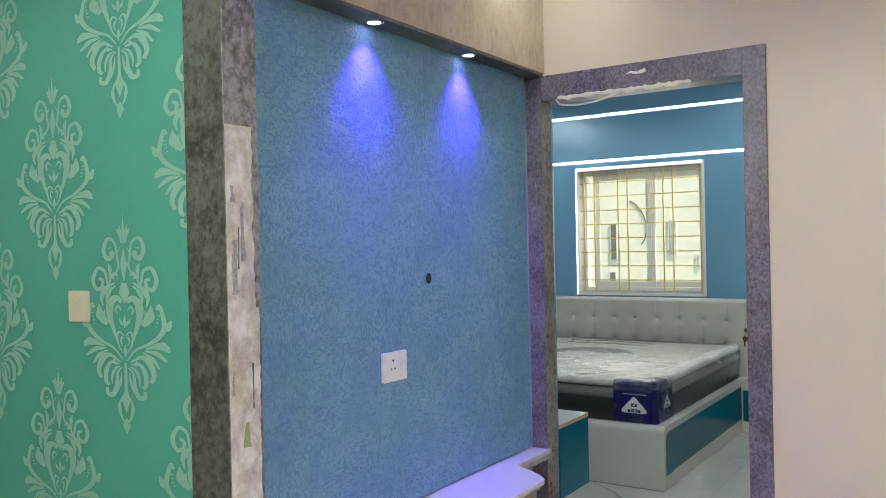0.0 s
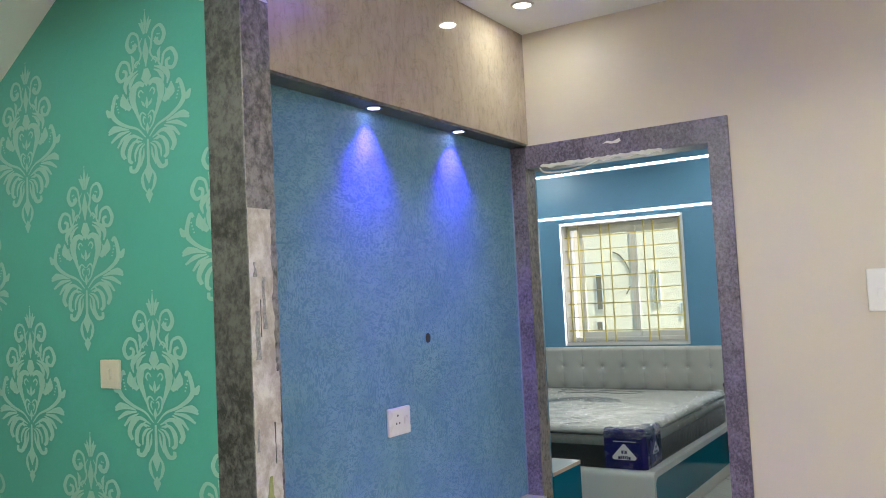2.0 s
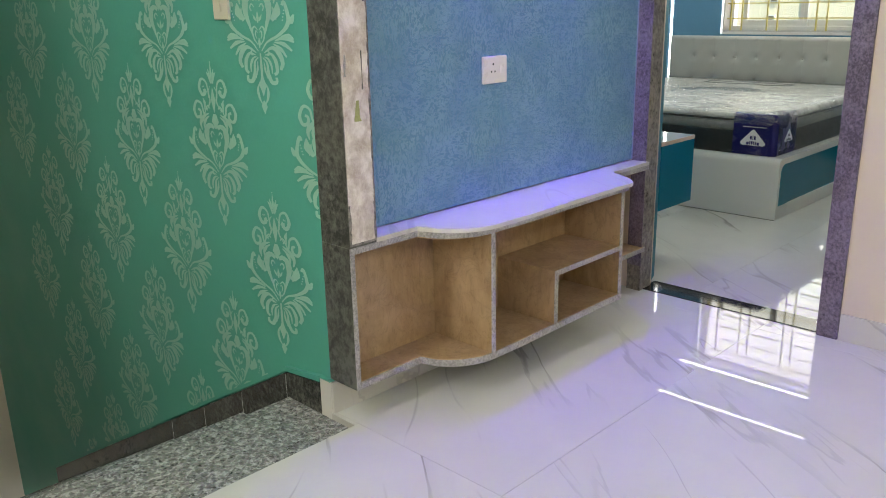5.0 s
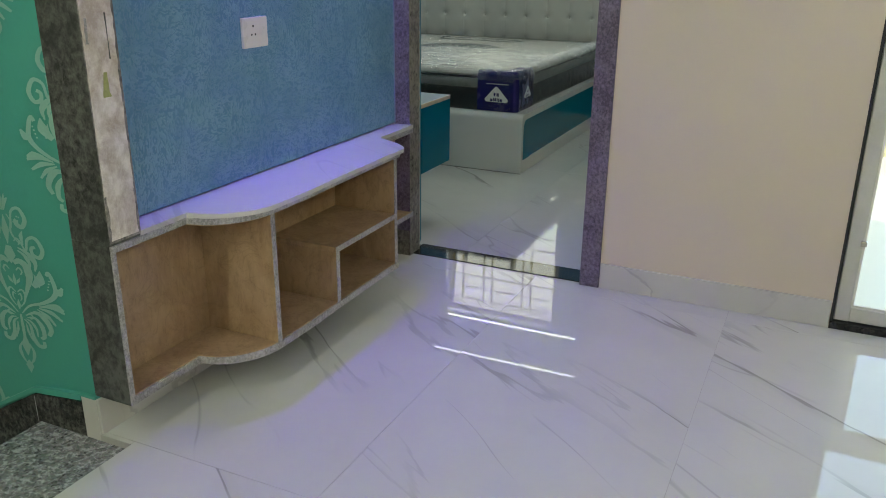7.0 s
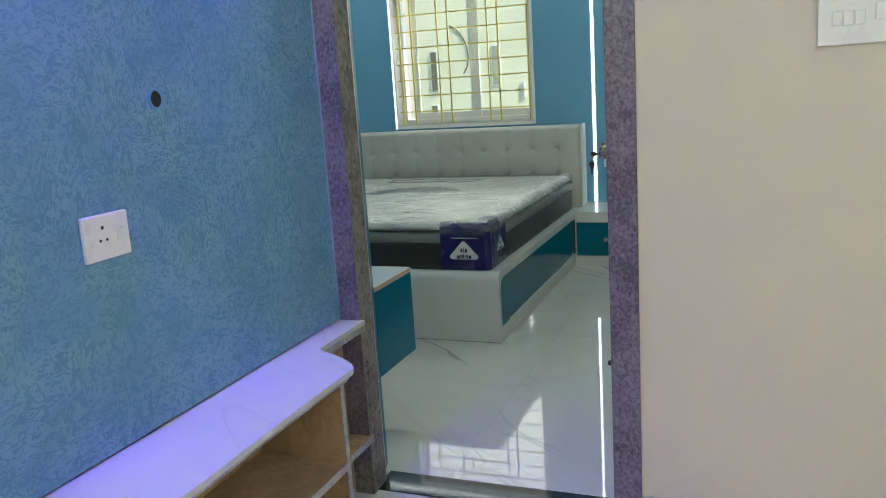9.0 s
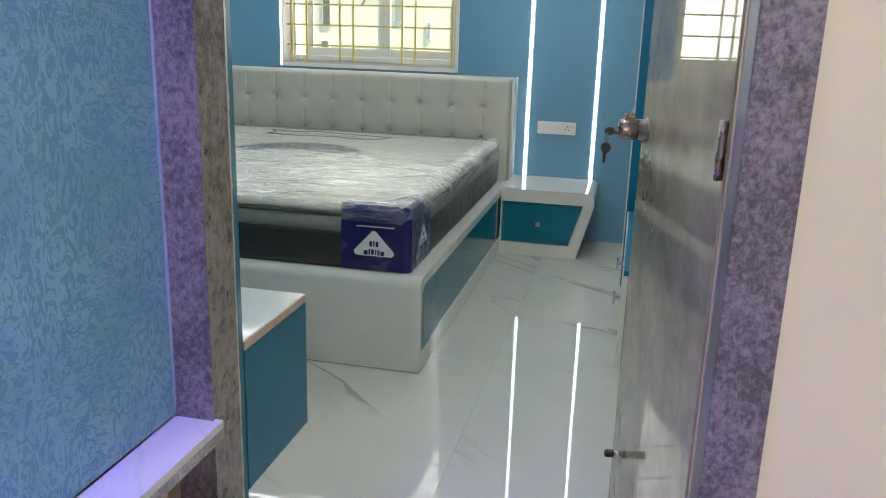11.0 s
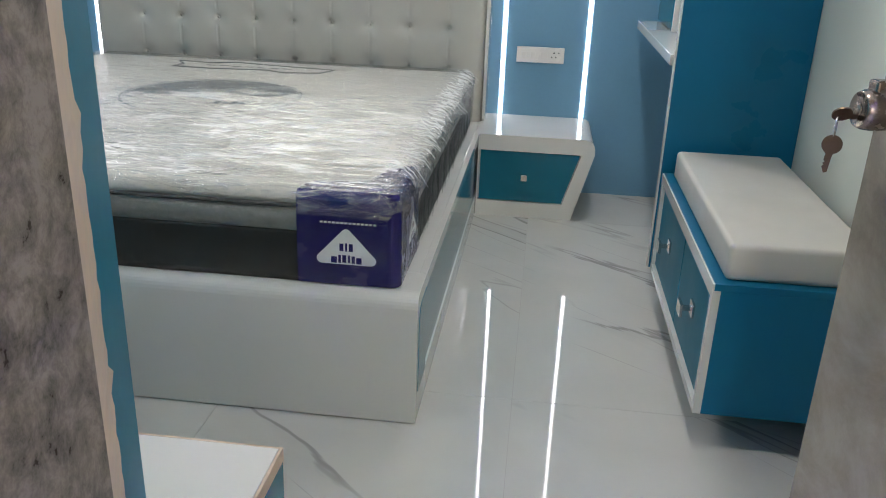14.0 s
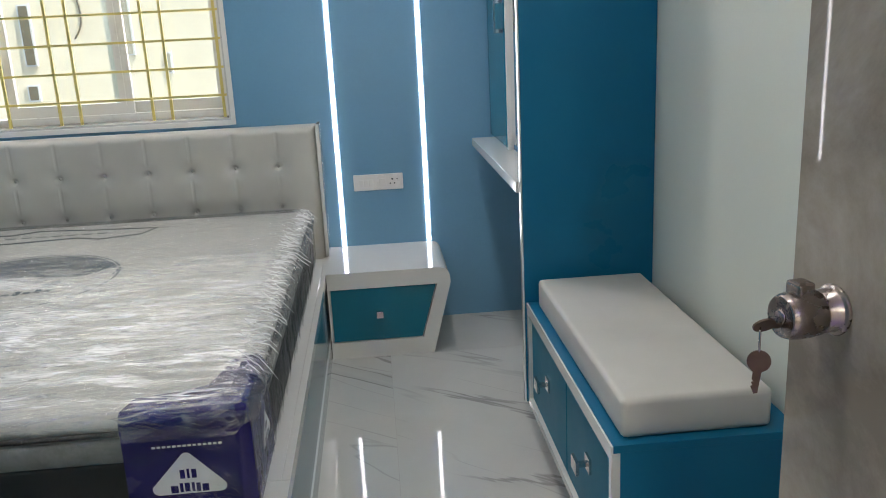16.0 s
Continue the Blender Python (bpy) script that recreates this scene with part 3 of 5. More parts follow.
structure(block("ceiling_bedroom", (X_WEST, X_EAST, Y_DOOR2, Y_FAR, ROOM_Z, ROOM_Z + 0.1), WHITE_PAINT), "white plaster bedroom ceiling", "ceiling")
Y_PANEL = 3.497
structure(part("wall_panel_teal", prism(bmesh.new(), [(X_WEST, Y_DOOR2 + 0.001), (-1.664, Y_DOOR2 + 0.001), (-1.6635, 3.408), (-1.697, Y_PANEL), (X_WEST, Y_PANEL)], "z", 0, ROOM_Z), TEAL_SATIN), "teal laminate wall panelling beside the door", "wall panel")
# fittings made up for the bedroom fill lamps
for lx, ly in ROOM_LIGHTS:
    ceiling_light(lx, ly, ROOM_Z, "bedroom downlights")

# ---- door surround in smoky grey ----
frame_1 = structure(new("door_frame"), "smoky lilac-grey door surround with torn plaster under its head", "door frame")
block("jamb_trim", (DOOR_R, -0.758, Y_DOOR - 0.012, Y_DOOR, 0, 2.134), LILAC_GREY, frame_1, 0.002)
block("jamb_trim", (X_BLUE, DOOR_L + 0.017, Y_DOOR - 0.021, Y_DOOR - 0.0186, 0.12, 2.1315), LILAC_GREY, frame_1)
# bead whose pale blue stands in for a soft highlight on the edge
part("sealant_bead", tube(bmesh.new(), [(X_BLUE + 0.001, Y_DOOR - 0.0215, 0.61 + 0.1 * k) for k in range(16)], 0.0032, 8), FILLER_GLEAM, frame_1, "thin bead of filler, painted pale blue as an edge highlight", True)
block("head_trim", (DOOR_L + 0.017, DOOR_R, Y_DOOR - 0.012, Y_DOOR, DOOR_TOP, 2.134), LILAC_GREY, frame_1, 0.002)
block("reveal", (X_BLUE + 0.001, DOOR_L + 0.015, Y_DOOR - 0.0185, 3.355, 0, DOOR_TOP), GREY, frame_1)
block("reveal", (X_BLUE + 0.001, DOOR_L + 0.015, Y_DOOR - 0.0185, Y_DOOR, DOOR_TOP, 2.1315), LILAC_GREY, frame_1)
block("reveal", (DOOR_R, DOOR_R + 0.01, Y_DOOR, Y_DOOR2 - 0.018, 0, DOOR_TOP + 0.01), LILAC_GREY, frame_1)
block("reveal", (DOOR_L, DOOR_R, Y_DOOR, Y_DOOR2 - 0.018, DOOR_TOP, DOOR_TOP + 0.01), GREY, frame_1)
bm = bmesh.new()
rng = random.Random(4)
n_edge = 220
cols = []
for k in range(n_edge + 1):
    z = DOOR_TOP * k / n_edge
    chip = rng.uniform(0.002, 0.007) if rng.random() > 0.93 or 60 < k < 66 or 120 < k < 124 else 0.0
    near, far = 3.3556 - rng.random() * 0.001, 3.408 + rng.random() * 0.002 + chip * 1.3
    cols.append([bm.verts.new(p) for p in ((DOOR_L + 0.0145, near, z), (DOOR_L - 0.0105 - chip * 0.4, far, z), (DOOR_L - 0.030, far, z), (DOOR_L - 0.030, near, z))])
for a, b in zip(cols, cols[1:]):
    for k in range(4):
        bm.faces.new([a[k], a[(k + 1) % 4], b[(k + 1) % 4], b[k]])
bm.faces.new(cols[0])
bm.faces.new(cols[-1][::-1])
part("raw_edge", bm, WOOD_EDGE, frame_1, "chipped pale plywood edge")
block("raw_edge", (DOOR_R - 0.002, DOOR_R + 0.009, Y_DOOR2 - 0.018, Y_DOOR2 - 0.001, 0, DOOR_TOP), WOOD_EDGE, frame_1)
block("raw_edge", (DOOR_L, DOOR_R, Y_DOOR2 - 0.018, Y_DOOR2 - 0.001, DOOR_TOP, DOOR_TOP + 0.009), GREY, frame_1)
# torn strip of plaster below the head
bm = bmesh.new()
rng = random.Random(9)
lo, hi = [], []
for k in range(41):
    x = -1.56 + (-1.02 + 1.56) * k / 40
    drop = 0.001 + 0.005 * rng.random() + 0.006 * math.sin(k * 0.5) ** 2
    lo.append((x, DOOR_TOP - drop))
    hi.append((x, DOOR_TOP + 0.004 + 0.006 * rng.random()))
prism(bm, lo + hi[::-1], "y", Y_DOOR - 0.016, Y_DOOR + 0.004)
part("torn_plaster", bm, PLASTER, frame_1, "torn white plaster strip")
bm = bmesh.new()
prism(bm, [(-1.27, 2.094), (-1.25, 2.104), (-1.225, 2.098), (-1.195, 2.108), (-1.19, 2.096), (-1.205, 2.089), (-1.235, 2.09), (-1.25, 2.095)], "y", Y_DOOR - 0.0135, Y_DOOR - 0.011)
part("chipped_patch", bm, PLASTER, frame_1, "small white chip in the finish")
part("loose_cable", tube(bmesh.new(), smooth_line([(-1.57, 3.275, 2.03), (-1.545, 3.268, 2.008), (-1.48, 3.267, 2.0), (-1.40, 3.268, 2.004), (-1.34, 3.268, 2.018), (-1.30, 3.274, 2.033)]), 0.004), CABLE, frame_1, "short white cable hanging below the head", True)
structure(block("threshold", (DOOR_L, DOOR_R, Y_DOOR + 0.015, Y_DOOR2 + 0.03, -0.02, 0.004), BLACK_GRANITE), "polished black granite door threshold", "threshold")

# ---- second doorway with an aluminium glazed door ----
glazed = structure(new("door_2"), "grey aluminium door with a large clear glass pane", "door")
F = 0.052
for dims in ((GD_L + 0.012, GD_L + 0.012 + F, 0.03, GD_TOP - 0.01), (GD_R - 0.012 - F, GD_R - 0.012, 0.03, GD_TOP - 0.01)):
    block("stile", (dims[0], dims[1], Y_DOOR + 0.012, Y_DOOR + 0.06, dims[2], dims[3]), ALU, glazed, 0.003)
block("bottom_rail", (GD_L + 0.012 + F, GD_R - 0.012 - F, Y_DOOR + 0.014, Y_DOOR + 0.058, 0.03, 0.085), ALU, glazed, 0.003)
block("top_rail", (GD_L + 0.012 + F, GD_R - 0.012 - F, Y_DOOR + 0.014, Y_DOOR + 0.058, GD_TOP - 0.07, GD_TOP - 0.01), ALU, glazed, 0.003)
for dims in ((GD_L, GD_L + 0.011), (GD_R - 0.011, GD_R)):
    block("gasket", (*dims, Y_DOOR - 0.002, Y_DOOR + 0.05, 0.0, GD_TOP), RUBBER, glazed)
block("bead", (GD_L + 0.012 + F, GD_L + 0.02 + F, Y_DOOR + 0.018, Y_DOOR + 0.03, 0.085, GD_TOP - 0.07), UPVC, glazed)
block("bead", (GD_L + 0.02 + F, GD_R - 0.012 - F, Y_DOOR + 0.018, Y_DOOR + 0.03, 0.085, 0.095), UPVC, glazed)
gd_pane = block("pane", (GD_L + 0.012 + F, GD_R - 0.012 - F, Y_DOOR + 0.034, Y_DOOR + 0.040, 0.086, GD_TOP - 0.07), GLASS, glazed)
gd_pane.visible_shadow = False
bm = bmesh.new()
box(bm, GD_L + 0.055, GD_L + 0.075, Y_DOOR - 0.006, Y_DOOR + 0.012, 0.33, 0.35, 0.003)
part("catch", bm, CHROME, glazed)
structure(block("threshold_balcony", (GD_L, GD_R, Y_DOOR - 0.008, Y_DOOR2 + 0.01, -0.02, 0.026), BLACK_GRANITE, None, 0.003), "polished black granite sill under the glass door", "threshold")

# ---- skirtings ----
for dims, label in (((-0.756, GD_L - 0.002, Y_DOOR - 0.010, Y_DOOR, 0, 0.108), "hall"), ((GD_R + 0.002, HALL_E, Y_DOOR - 0.010, Y_DOOR, 0, 0.108), "hall")):
    structure(block("baseboard", dims, SKIRT, None, 0.0015), "pale marble skirting along the cream wall", "skirting")
structure(block("baseboard", (X_TV, X_TV + 0.010, Y_GREEN - 0.009, Y_DOOR, 0, 0.112), SKIRT, None, 0.0015), "pale marble skirting under the television unit", "skirting")
structure(block("baseboard", (-1.814, X_TV, Y_GREEN - 0.011, Y_GREEN, -0.03, 0.112), SKIRT, None, 0.0015), "pale marble skirting at the wall end", "skirting")
bm = bmesh.new()
prism(bm, [(-1.815, -0.03), (-1.815, 0.091), (-2.012, 0.068), (-4.6, -1.388), (-4.6, -1.74), (-2.06, -0.27), (-2.0, -0.03)], "y", Y_GREEN - 0.012, Y_GREEN)
stair_skirt = structure(part("baseboard", bm, DARK_GRANITE), "dark granite skirting stepping down with the stairs", "skirting")
for jx, jz in ((-2.012, 0.012), (-2.32, -0.16), (-2.63, -0.335), (-2.94, -0.51)):
    block("joint", (jx - 0.0007, jx + 0.0007, Y_GREEN - 0.0128, Y_GREEN - 0.0118, jz - 0.056, jz + 0.05), EDGE, stair_skirt, 0, "pale cement joint")
bm = bmesh.new()
prism(bm, [(-1.757, 0.112), (-1.815, 0.112), (-1.815, 0.097), (-2.012, 0.074), (-4.6, -1.382), (-4.6, -1.366), (-2.012, 0.09), (-1.815, 0.118), (-1.757, 0.12)], "y", Y_GREEN - 0.0135, Y_GREEN)
structure(part("trim", bm, GREEN), "uneven green paint line above the skirting", "trim")

# ---- damask stencils on the green wall ----


def ribbon(bm, points, widths, per=6):
    """A flat tapered stroke in the wall's plane: points (across, up), widths at start, middle and end."""
    line = smooth_line([(p[0], p[1], 0) for p in points], per)
    n = len(line)
    lift = -0.008 * len(bm.faces) ** 0.75
    rows = []
    for i, p in enumerate(line):
        d = (line[min(i + 1, n - 1)] - line[max(i - 1, 0)]).normalized()
        s = i / (n - 1)
        w = widths[0] + (widths[1] - widths[0]) * s * 2 if s < 0.5 else widths[1] + (widths[2] - widths[1]) * (s * 2 - 1)
        off = Vector((-d.y, d.x, 0)) * w * 0.56
        rows.append((bm.verts.new((p.x + off.x, lift, p.y + off.y)), bm.verts.new((p.x - off.x, lift, p.y - off.y))))
    for a, b in zip(rows, rows[1:]):
        bm.faces.new([a[0], b[0], b[1], a[1]])


def dot(bm, x, z, r):
    lift = -0.008 * len(bm.faces) ** 0.75
    bm.faces.new([bm.verts.new((x + r * math.cos(k * math.pi / 4), lift, z + r * math.sin(k * math.pi / 4))) for k in range(8)])


def damask(cut=None):
    """One damask motif, about 0.39 m wide and 0.58 m high, in units of 1/1600 m."""
    bm = bmesh.new()
    for tip in (-34, -20, 20, 34):
        ribbon(bm, [(tip * 0.25, 345), (tip * 0.7, 395), (tip, 450 - abs(tip) * 1.3)], (3, 11, 2))
    ribbon(bm, [(0, 345), (0, 400), (0, 455)], (3, 13, 2))
    dot(bm, 0, 461, 4)
    ribbon(bm, [(0, 325), (0, 255), (0, 185)], (2, 30, 2))
    ribbon(bm, [(0, 178), (0, 135), (0, 92)], (20, 46, 2))
    ribbon(bm, [(0, -160), (0, -220), (0, -275)], (8, 13, 12))
    ribbon(bm, [(0, -272), (0, -320), (0, -372)], (10, 38, 3))
    ribbon(bm, [(0, -395), (0, -425), (0, -463)], (4, 34, 2))
    ribbon(bm, [(0, -14), (0, 12), (0, 42)], (4, 15, 2))
    ribbon(bm, [(0, -85), (0, -110), (0, -135)], (3, 16, 3))
    for s in (-1, 1):
        def go(points, widths, per=6):
            ribbon(bm, [(s * p[0], p[1]) for p in points], widths, per)
        go([(16, 330), (30, 300), (24, 250), (40, 215), (58, 195)], (3, 9, 3))
        go([(30, 265), (40, 345), (75, 365), (96, 320), (80, 282), (58, 288), (56, 310)], (6, 17, 20), 8)
        for k in range(4):
            dot(bm, s * (44 + k * 9), 298 + k * 14 - (k > 2) * 16, 4)
        go([(56, 215), (78, 170), (92, 225), (128, 238), (152, 190), (136, 150), (108, 158), (104, 186), (122, 196)], (6, 17, 12), 7)
        go([(70, 195), (66, 235), (76, 262)], (3, 17, 2))
        go([(30, 205), (42, 222), (56, 208), (48, 192)], (4, 8, 5))
        go([(42, 178), (84, 156), (110, 118), (104, 78)], (4, 25, 5))
        go([(40, 164), (66, 146), (84, 112), (80, 78)], (4, 18, 4))
        go([(12, 98), (38, 112), (66, 92), (72, 40), (54, -20), (34, -80)], (16, 34, 4))
        go([(16, 62), (30, 78), (42, 62), (34, 44)], (4, 8, 5))
        go([(124, 84), (118, 40), (84, 0)], (4, 42, 18))
        go([(96, 62), (104, 28), (112, 0)], (3, 18, 3))
        go([(8, -4), (18, 10), (27, 28)], (3, 12, 2))
        go([(4, -48), (24, -30), (38, -50), (30, -90), (10, -118)], (4, 10, 4))
        go([(6, -60), (16, -52), (20, -72), (12, -90)], (3, 7, 3))
        go([(10, -150), (50, -104), (110, -76), (160, -40), (182, 0), (172, 60), (160, 84), (150, 68)], (4, 20, 12), 8)
        go([(170, -10), (196, -2), (214, 26)], (4, 30, 8))
        for k in range(4):
            dot(bm, s * (148 + k * 4), 0 + k * 15, 4)
        go([(96, -96), (150, -84), (206, -100)], (5, 19, 9))
        go([(92, -104), (146, -112), (192, -142)], (5, 19, 9))
        go([(84, -112), (128, -136), (158, -174)], (5, 16, 8))
        go([(132, -76), (176, -74), (204, -90)], (4, 22, 10))
        go([(24, -158), (74, -132), (110, -150), (132, -200), (118, -236)], (4, 26, 15), 7)
        go([(30, -168), (66, -162), (92, -196), (96, -244), (80, -262)], (4, 20, 13), 7)
        go([(22, -176), (46, -186), (64, -218), (66, -256)], (3, 13, 5))
        go([(14, -180), (38, -206), (44, -262), (62, -300), (88, -298), (90, -274)], (4, 20, 13), 7)
        go([(20, -200), (24, -240), (38, -286)], (3, 11, 3))
        go([(44, -140), (58, -160), (44, -172)], (4, 10, 4))
        go([(14, -300), (32, -340), (26, -384), (10, -412)], (4, 15, 5))
    for v in bm.verts:
        v.co = Vector((v.co.x * 1.43, v.co.y, v.co.z)) / 1603
    if cut is not None:
        bmesh.ops.bisect_plane(bm, geom=list(bm.verts) + list(bm.edges) + list(bm.faces), plane_co=(cut, 0, 0), plane_no=(1, 0, 0), clear_outer=True)
    for f in bm.faces:
        if f.normal.y > 0:
            f.normal_flip()
    return bm


COLS = (-1.70, -2.020, -2.332, -2.645, -2.950, -3.274, -3.590, -3.925, -4.235)
first = None
for c, cx in enumerate(COLS):
    # hand-set rows: they sink and close up slightly towards the stairs
    pitch = 0.841 - 0.007 * c
    row0 = 0.856 - 0.0125 * c if c % 2 == 0 else 1.267 - 0.0118 * c
    for r in range(-3, 3):
        cz = row0 + pitch * r
        if cz > 2.9 + SOFFIT * (cx + 1.6) or cz < -0.6 + 0.54 * (cx + 1.9) or (c == 0 and cz < 0.3):
            continue
        if c == 0:
            ob = part("stencil_motif", damask(X_TV - 0.004 - cx), STENCIL, wall_green)
        elif first is None:
            first = part("stencil_motif", damask(), STENCIL, wall_green)
            ob = first
        else:
            ob = new("stencil_motif", first.data)
            ob.parent = wall_green
        ob.location = (cx, Y_GREEN - 0.0012, cz)

# ---- stairs and landing ----
stairs = structure(new("stairs"), "grey granite stairs going down beside the green wall", "stairs")
for k in range(9):
    x1, z1 = LAND_W - 0.31 * k, -0.022 - 0.176 * (k + 1)
    block("step", (x1 - 0.33, x1 - 0.002, STAIR_S, Y_GREEN - 0.002, z1 - 0.176, z1), GRANITE, stairs, 0.003)
structure(boxes("floor_landing", [(LAND_W, -1.640, STAIR_S - 0.15, Y_GREEN - 0.012, -0.17, -0.022)], GRANITE), "grey speckled granite landing at the stair head", "floor")

# ---- television unit ----
unit = thing("tv_unit", (-1.69, 2.4, 0.125), "built-in TV unit with blue textured back and open brown shelves", "TV unit")
block("back_panel", (X_TV + 0.002, X_BLUE, 1.67, Y_DOOR - 0.013, 0.61, 2.142), BLUE, unit, 0, "blue flock-textured back panel")
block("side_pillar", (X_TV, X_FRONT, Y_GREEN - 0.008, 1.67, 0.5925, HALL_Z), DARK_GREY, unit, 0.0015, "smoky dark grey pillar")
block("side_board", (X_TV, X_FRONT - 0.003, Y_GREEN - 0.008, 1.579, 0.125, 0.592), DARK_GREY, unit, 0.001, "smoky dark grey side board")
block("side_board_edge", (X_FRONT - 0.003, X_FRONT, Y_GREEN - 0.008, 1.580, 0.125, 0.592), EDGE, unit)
# pillar front in a lighter grey than the flanks
block("pillar_face", (X_FRONT, X_FRONT + 0.003, Y_GREEN - 0.007, 1.669, 0.60, HALL_Z - 0.002), LIGHTER_GREY, unit, 0, "smoky grey pillar front")
block("top_panel", (X_TV + 0.002, X_FRONT - 0.002, 1.671, Y_DOOR - 0.001, 2.142, HALL_Z - 0.001), SUEDE_GLOSS, unit, 0.001, "glossy brown suede-look fascia")
block("soffit_strip", (X_BLUE + 0.001, X_FRONT - 0.004, 1.672, Y_DOOR - 0.013, 2.132, 2.1415), DARK_GREY, unit, 0, "dark underside of the fascia")

# torn finish on the pillar front


def torn_patch(z0, z1, y0, y1, rough_l, rough_r, x, seed):
    rnd = random.Random(seed)
    n = max(6, int((z1 - z0) / 0.012))
    left, right = [], []
    wl = wr = 0.0
    for k in range(n + 1):
        zz = z0 + (z1 - z0) * k / n
        wl = wl * 0.6 + rnd.uniform(0, rough_l) * 0.4
        wr = wr * 0.6 + rnd.uniform(0, rough_r) * 0.4
        left.append((y0 + wl, zz))
        right.append((y1 - wr, zz))
    return prism(bmesh.new(), left + right[::-1], "x", x, x + 0.0016)


part("torn_patch", torn_patch(1.30, 1.745, 1.564, 1.656, 0.001, 0.016, X_FRONT + 0.003, 3), PEELED, unit, "bare white plaster where the finish has peeled")
part("torn_patch", torn_patch(0.726, 1.304, 1.564, 1.666, 0.001, 0.010, X_FRONT + 0.0032, 8), PEELED, unit, "bare white plaster where the finish has peeled")
part("torn_patch", torn_patch(0.607, 0.73, 1.566, 1.665, 0.012, 0.010, X_FRONT + 0.003, 5), PEELED, unit)
for z0, z1, y0, y1, seed in ((1.34, 1.47, 1.574, 1.60, 11), (1.42, 1.56, 1.604, 1.624, 12), (1.10, 1.16, 1.568, 1.583, 13), (1.56, 1.60, 1.57, 1.59, 15)):
    part("stain", torn_patch(z0, z1, y0, y1, 0.012, 0.012, X_FRONT + 0.0046, seed), EDGE, unit)
part("stain", torn_patch(0.97, 1.03, 1.60, 1.63, 0.016, 0.016, X_FRONT + 0.0046, 41), STAIN, unit, "yellow-green stain")
for z0, z1, y0, seed in ((1.06, 1.17, 1.634, 52), (1.40, 1.50, 1.596, 53)):
    part("crack", torn_patch(z0, z1, y0, y0 + 0.0055, 0.004, 0.004, X_FRONT + 0.0048, seed), DARK_GREY, unit)
# jagged white mark near the top of the pillar front
part("torn_patch", torn_patch(2.328, 2.384, 1.576, 1.668, 0.02, 0.016, X_FRONT + 0.003, 30), LABEL_WHITE, unit, "small jagged white mark")

# violet spots under the fascia
for sx, sy in SPOTS:
    at = Matrix.Translation((sx, sy, 2.132))
    spot = part("spotlight", lathe(bmesh.new(), [(0.031, 0.0), (0.032, -0.003), (0.024, -0.005), (0.022, -0.002)], at), CHROME, unit, "small recessed violet spotlight, lit", True)
    part("lens", lathe(bmesh.new(), [(0.021, -0.0015), (0.02, -0.003), (0.008, -0.0036)], at), LAMP_VIOLET, spot)

# bow-fronted shelf outline, seen from above
SHELF_Z0, SHELF_Z1 = 0.572, 0.606


def bow(depth, inset=0.0):
    """Outline (x, y) of the unit: flush ends, a bowed middle that steps forward by depth."""
    f, m = X_FRONT - inset, X_FRONT + depth - inset
    pts = [(f, 1.5805), (f, 1.845)]
    for k in range(0, 11):
        a = k / 10
        pts.append((f + 0.022 + (m - f - 0.022) * math.sin(a * math.pi / 2) ** 0.85, 1.852 + inset + 0.19 * a ** 1.35))
    pts += [(m + 0.004, 2.2), (m, 2.45), (m - 0.003, 2.72)]
    for k in range(0, 9):
        a = math.pi * k / 8
        pts.append((m - 0.065 + 0.065 * math.cos(a) - 0.02 * (1 - math.cos(a)), 2.84 - inset + 0.13 * math.sin(a * 0.5) ** 1.2))
    pts += [(f, 2.985 - inset), (f, Y_DOOR - 0.0125)]
    return pts


top = [(x, max(y, 1.671)) for x, y in bow(0.178)]
part("shelf_top", prism(bmesh.new(), top + [(X_BLUE, Y_DOOR - 0.0125), (X_BLUE, 1.671)], "z", 0.592, SHELF_Z1), SHELF_TOP, unit, "pale marble bow-fronted top")
under = bow(0.160)
part("shelf_edge", prism(bmesh.new(), under + [(X_TV + 0.002, Y_DOOR - 0.0125), (X_TV + 0.002, 1.5805)], "z", SHELF_Z0, 0.5915), EDGE, unit)
under_base = [(x, min(y, 2.826)) for x, y in under if y < 2.93]
part("bottom_board", prism(bmesh.new(), under_base + [(X_TV + 0.012, 2.826), (X_TV + 0.012, 1.5805)], "z", 0.125, 0.148), EDGE, unit)
part("bottom_lining", prism(bmesh.new(), [(x - 0.006, y) for x, y in under_base] + [(X_TV + 0.02, 2.826), (X_TV + 0.02, 1.5805)], "z", 0.148, 0.1505), SUEDE, unit)
part("shelf_underside", prism(bmesh.new(), [(x - 0.006, y) for x, y in under] + [(X_TV + 0.02, Y_DOOR - 0.014), (X_TV + 0.02, 1.5805)], "z", 0.569, 0.5718), SUEDE, unit)
block("cabinet_back", (X_TV + 0.012, X_TV + 0.022, 1.5805, Y_DOOR - 0.013, 0.1506, 0.569), SUEDE, unit)
XM = X_FRONT + 0.160


def upright(y, depth_front, z0=0.1506, z1=0.569, back=X_TV + 0.022, w=0.018):
    block("divider", (back, depth_front - 0.003, y - w / 2, y + w / 2, z0, z1), SUEDE, unit)
    block("divider_edge", (depth_front - 0.003, depth_front, y - w / 2 - 0.0005, y + w / 2 + 0.0005, z0 - 0.002, z1 + 0.002), EDGE, unit)


upright(2.035, XM)
upright(2.385, XM, 0.1506, 0.335)
upright(2.815, XM - 0.004)
block("mid_shelf", (X_TV + 0.022, XM - 0.003, 2.376, 2.805, 0.336, 0.354), SUEDE, unit)
block("mid_shelf_edge", (XM - 0.003, XM, 2.3755, 2.8045, 0.335, 0.355), EDGE, unit)
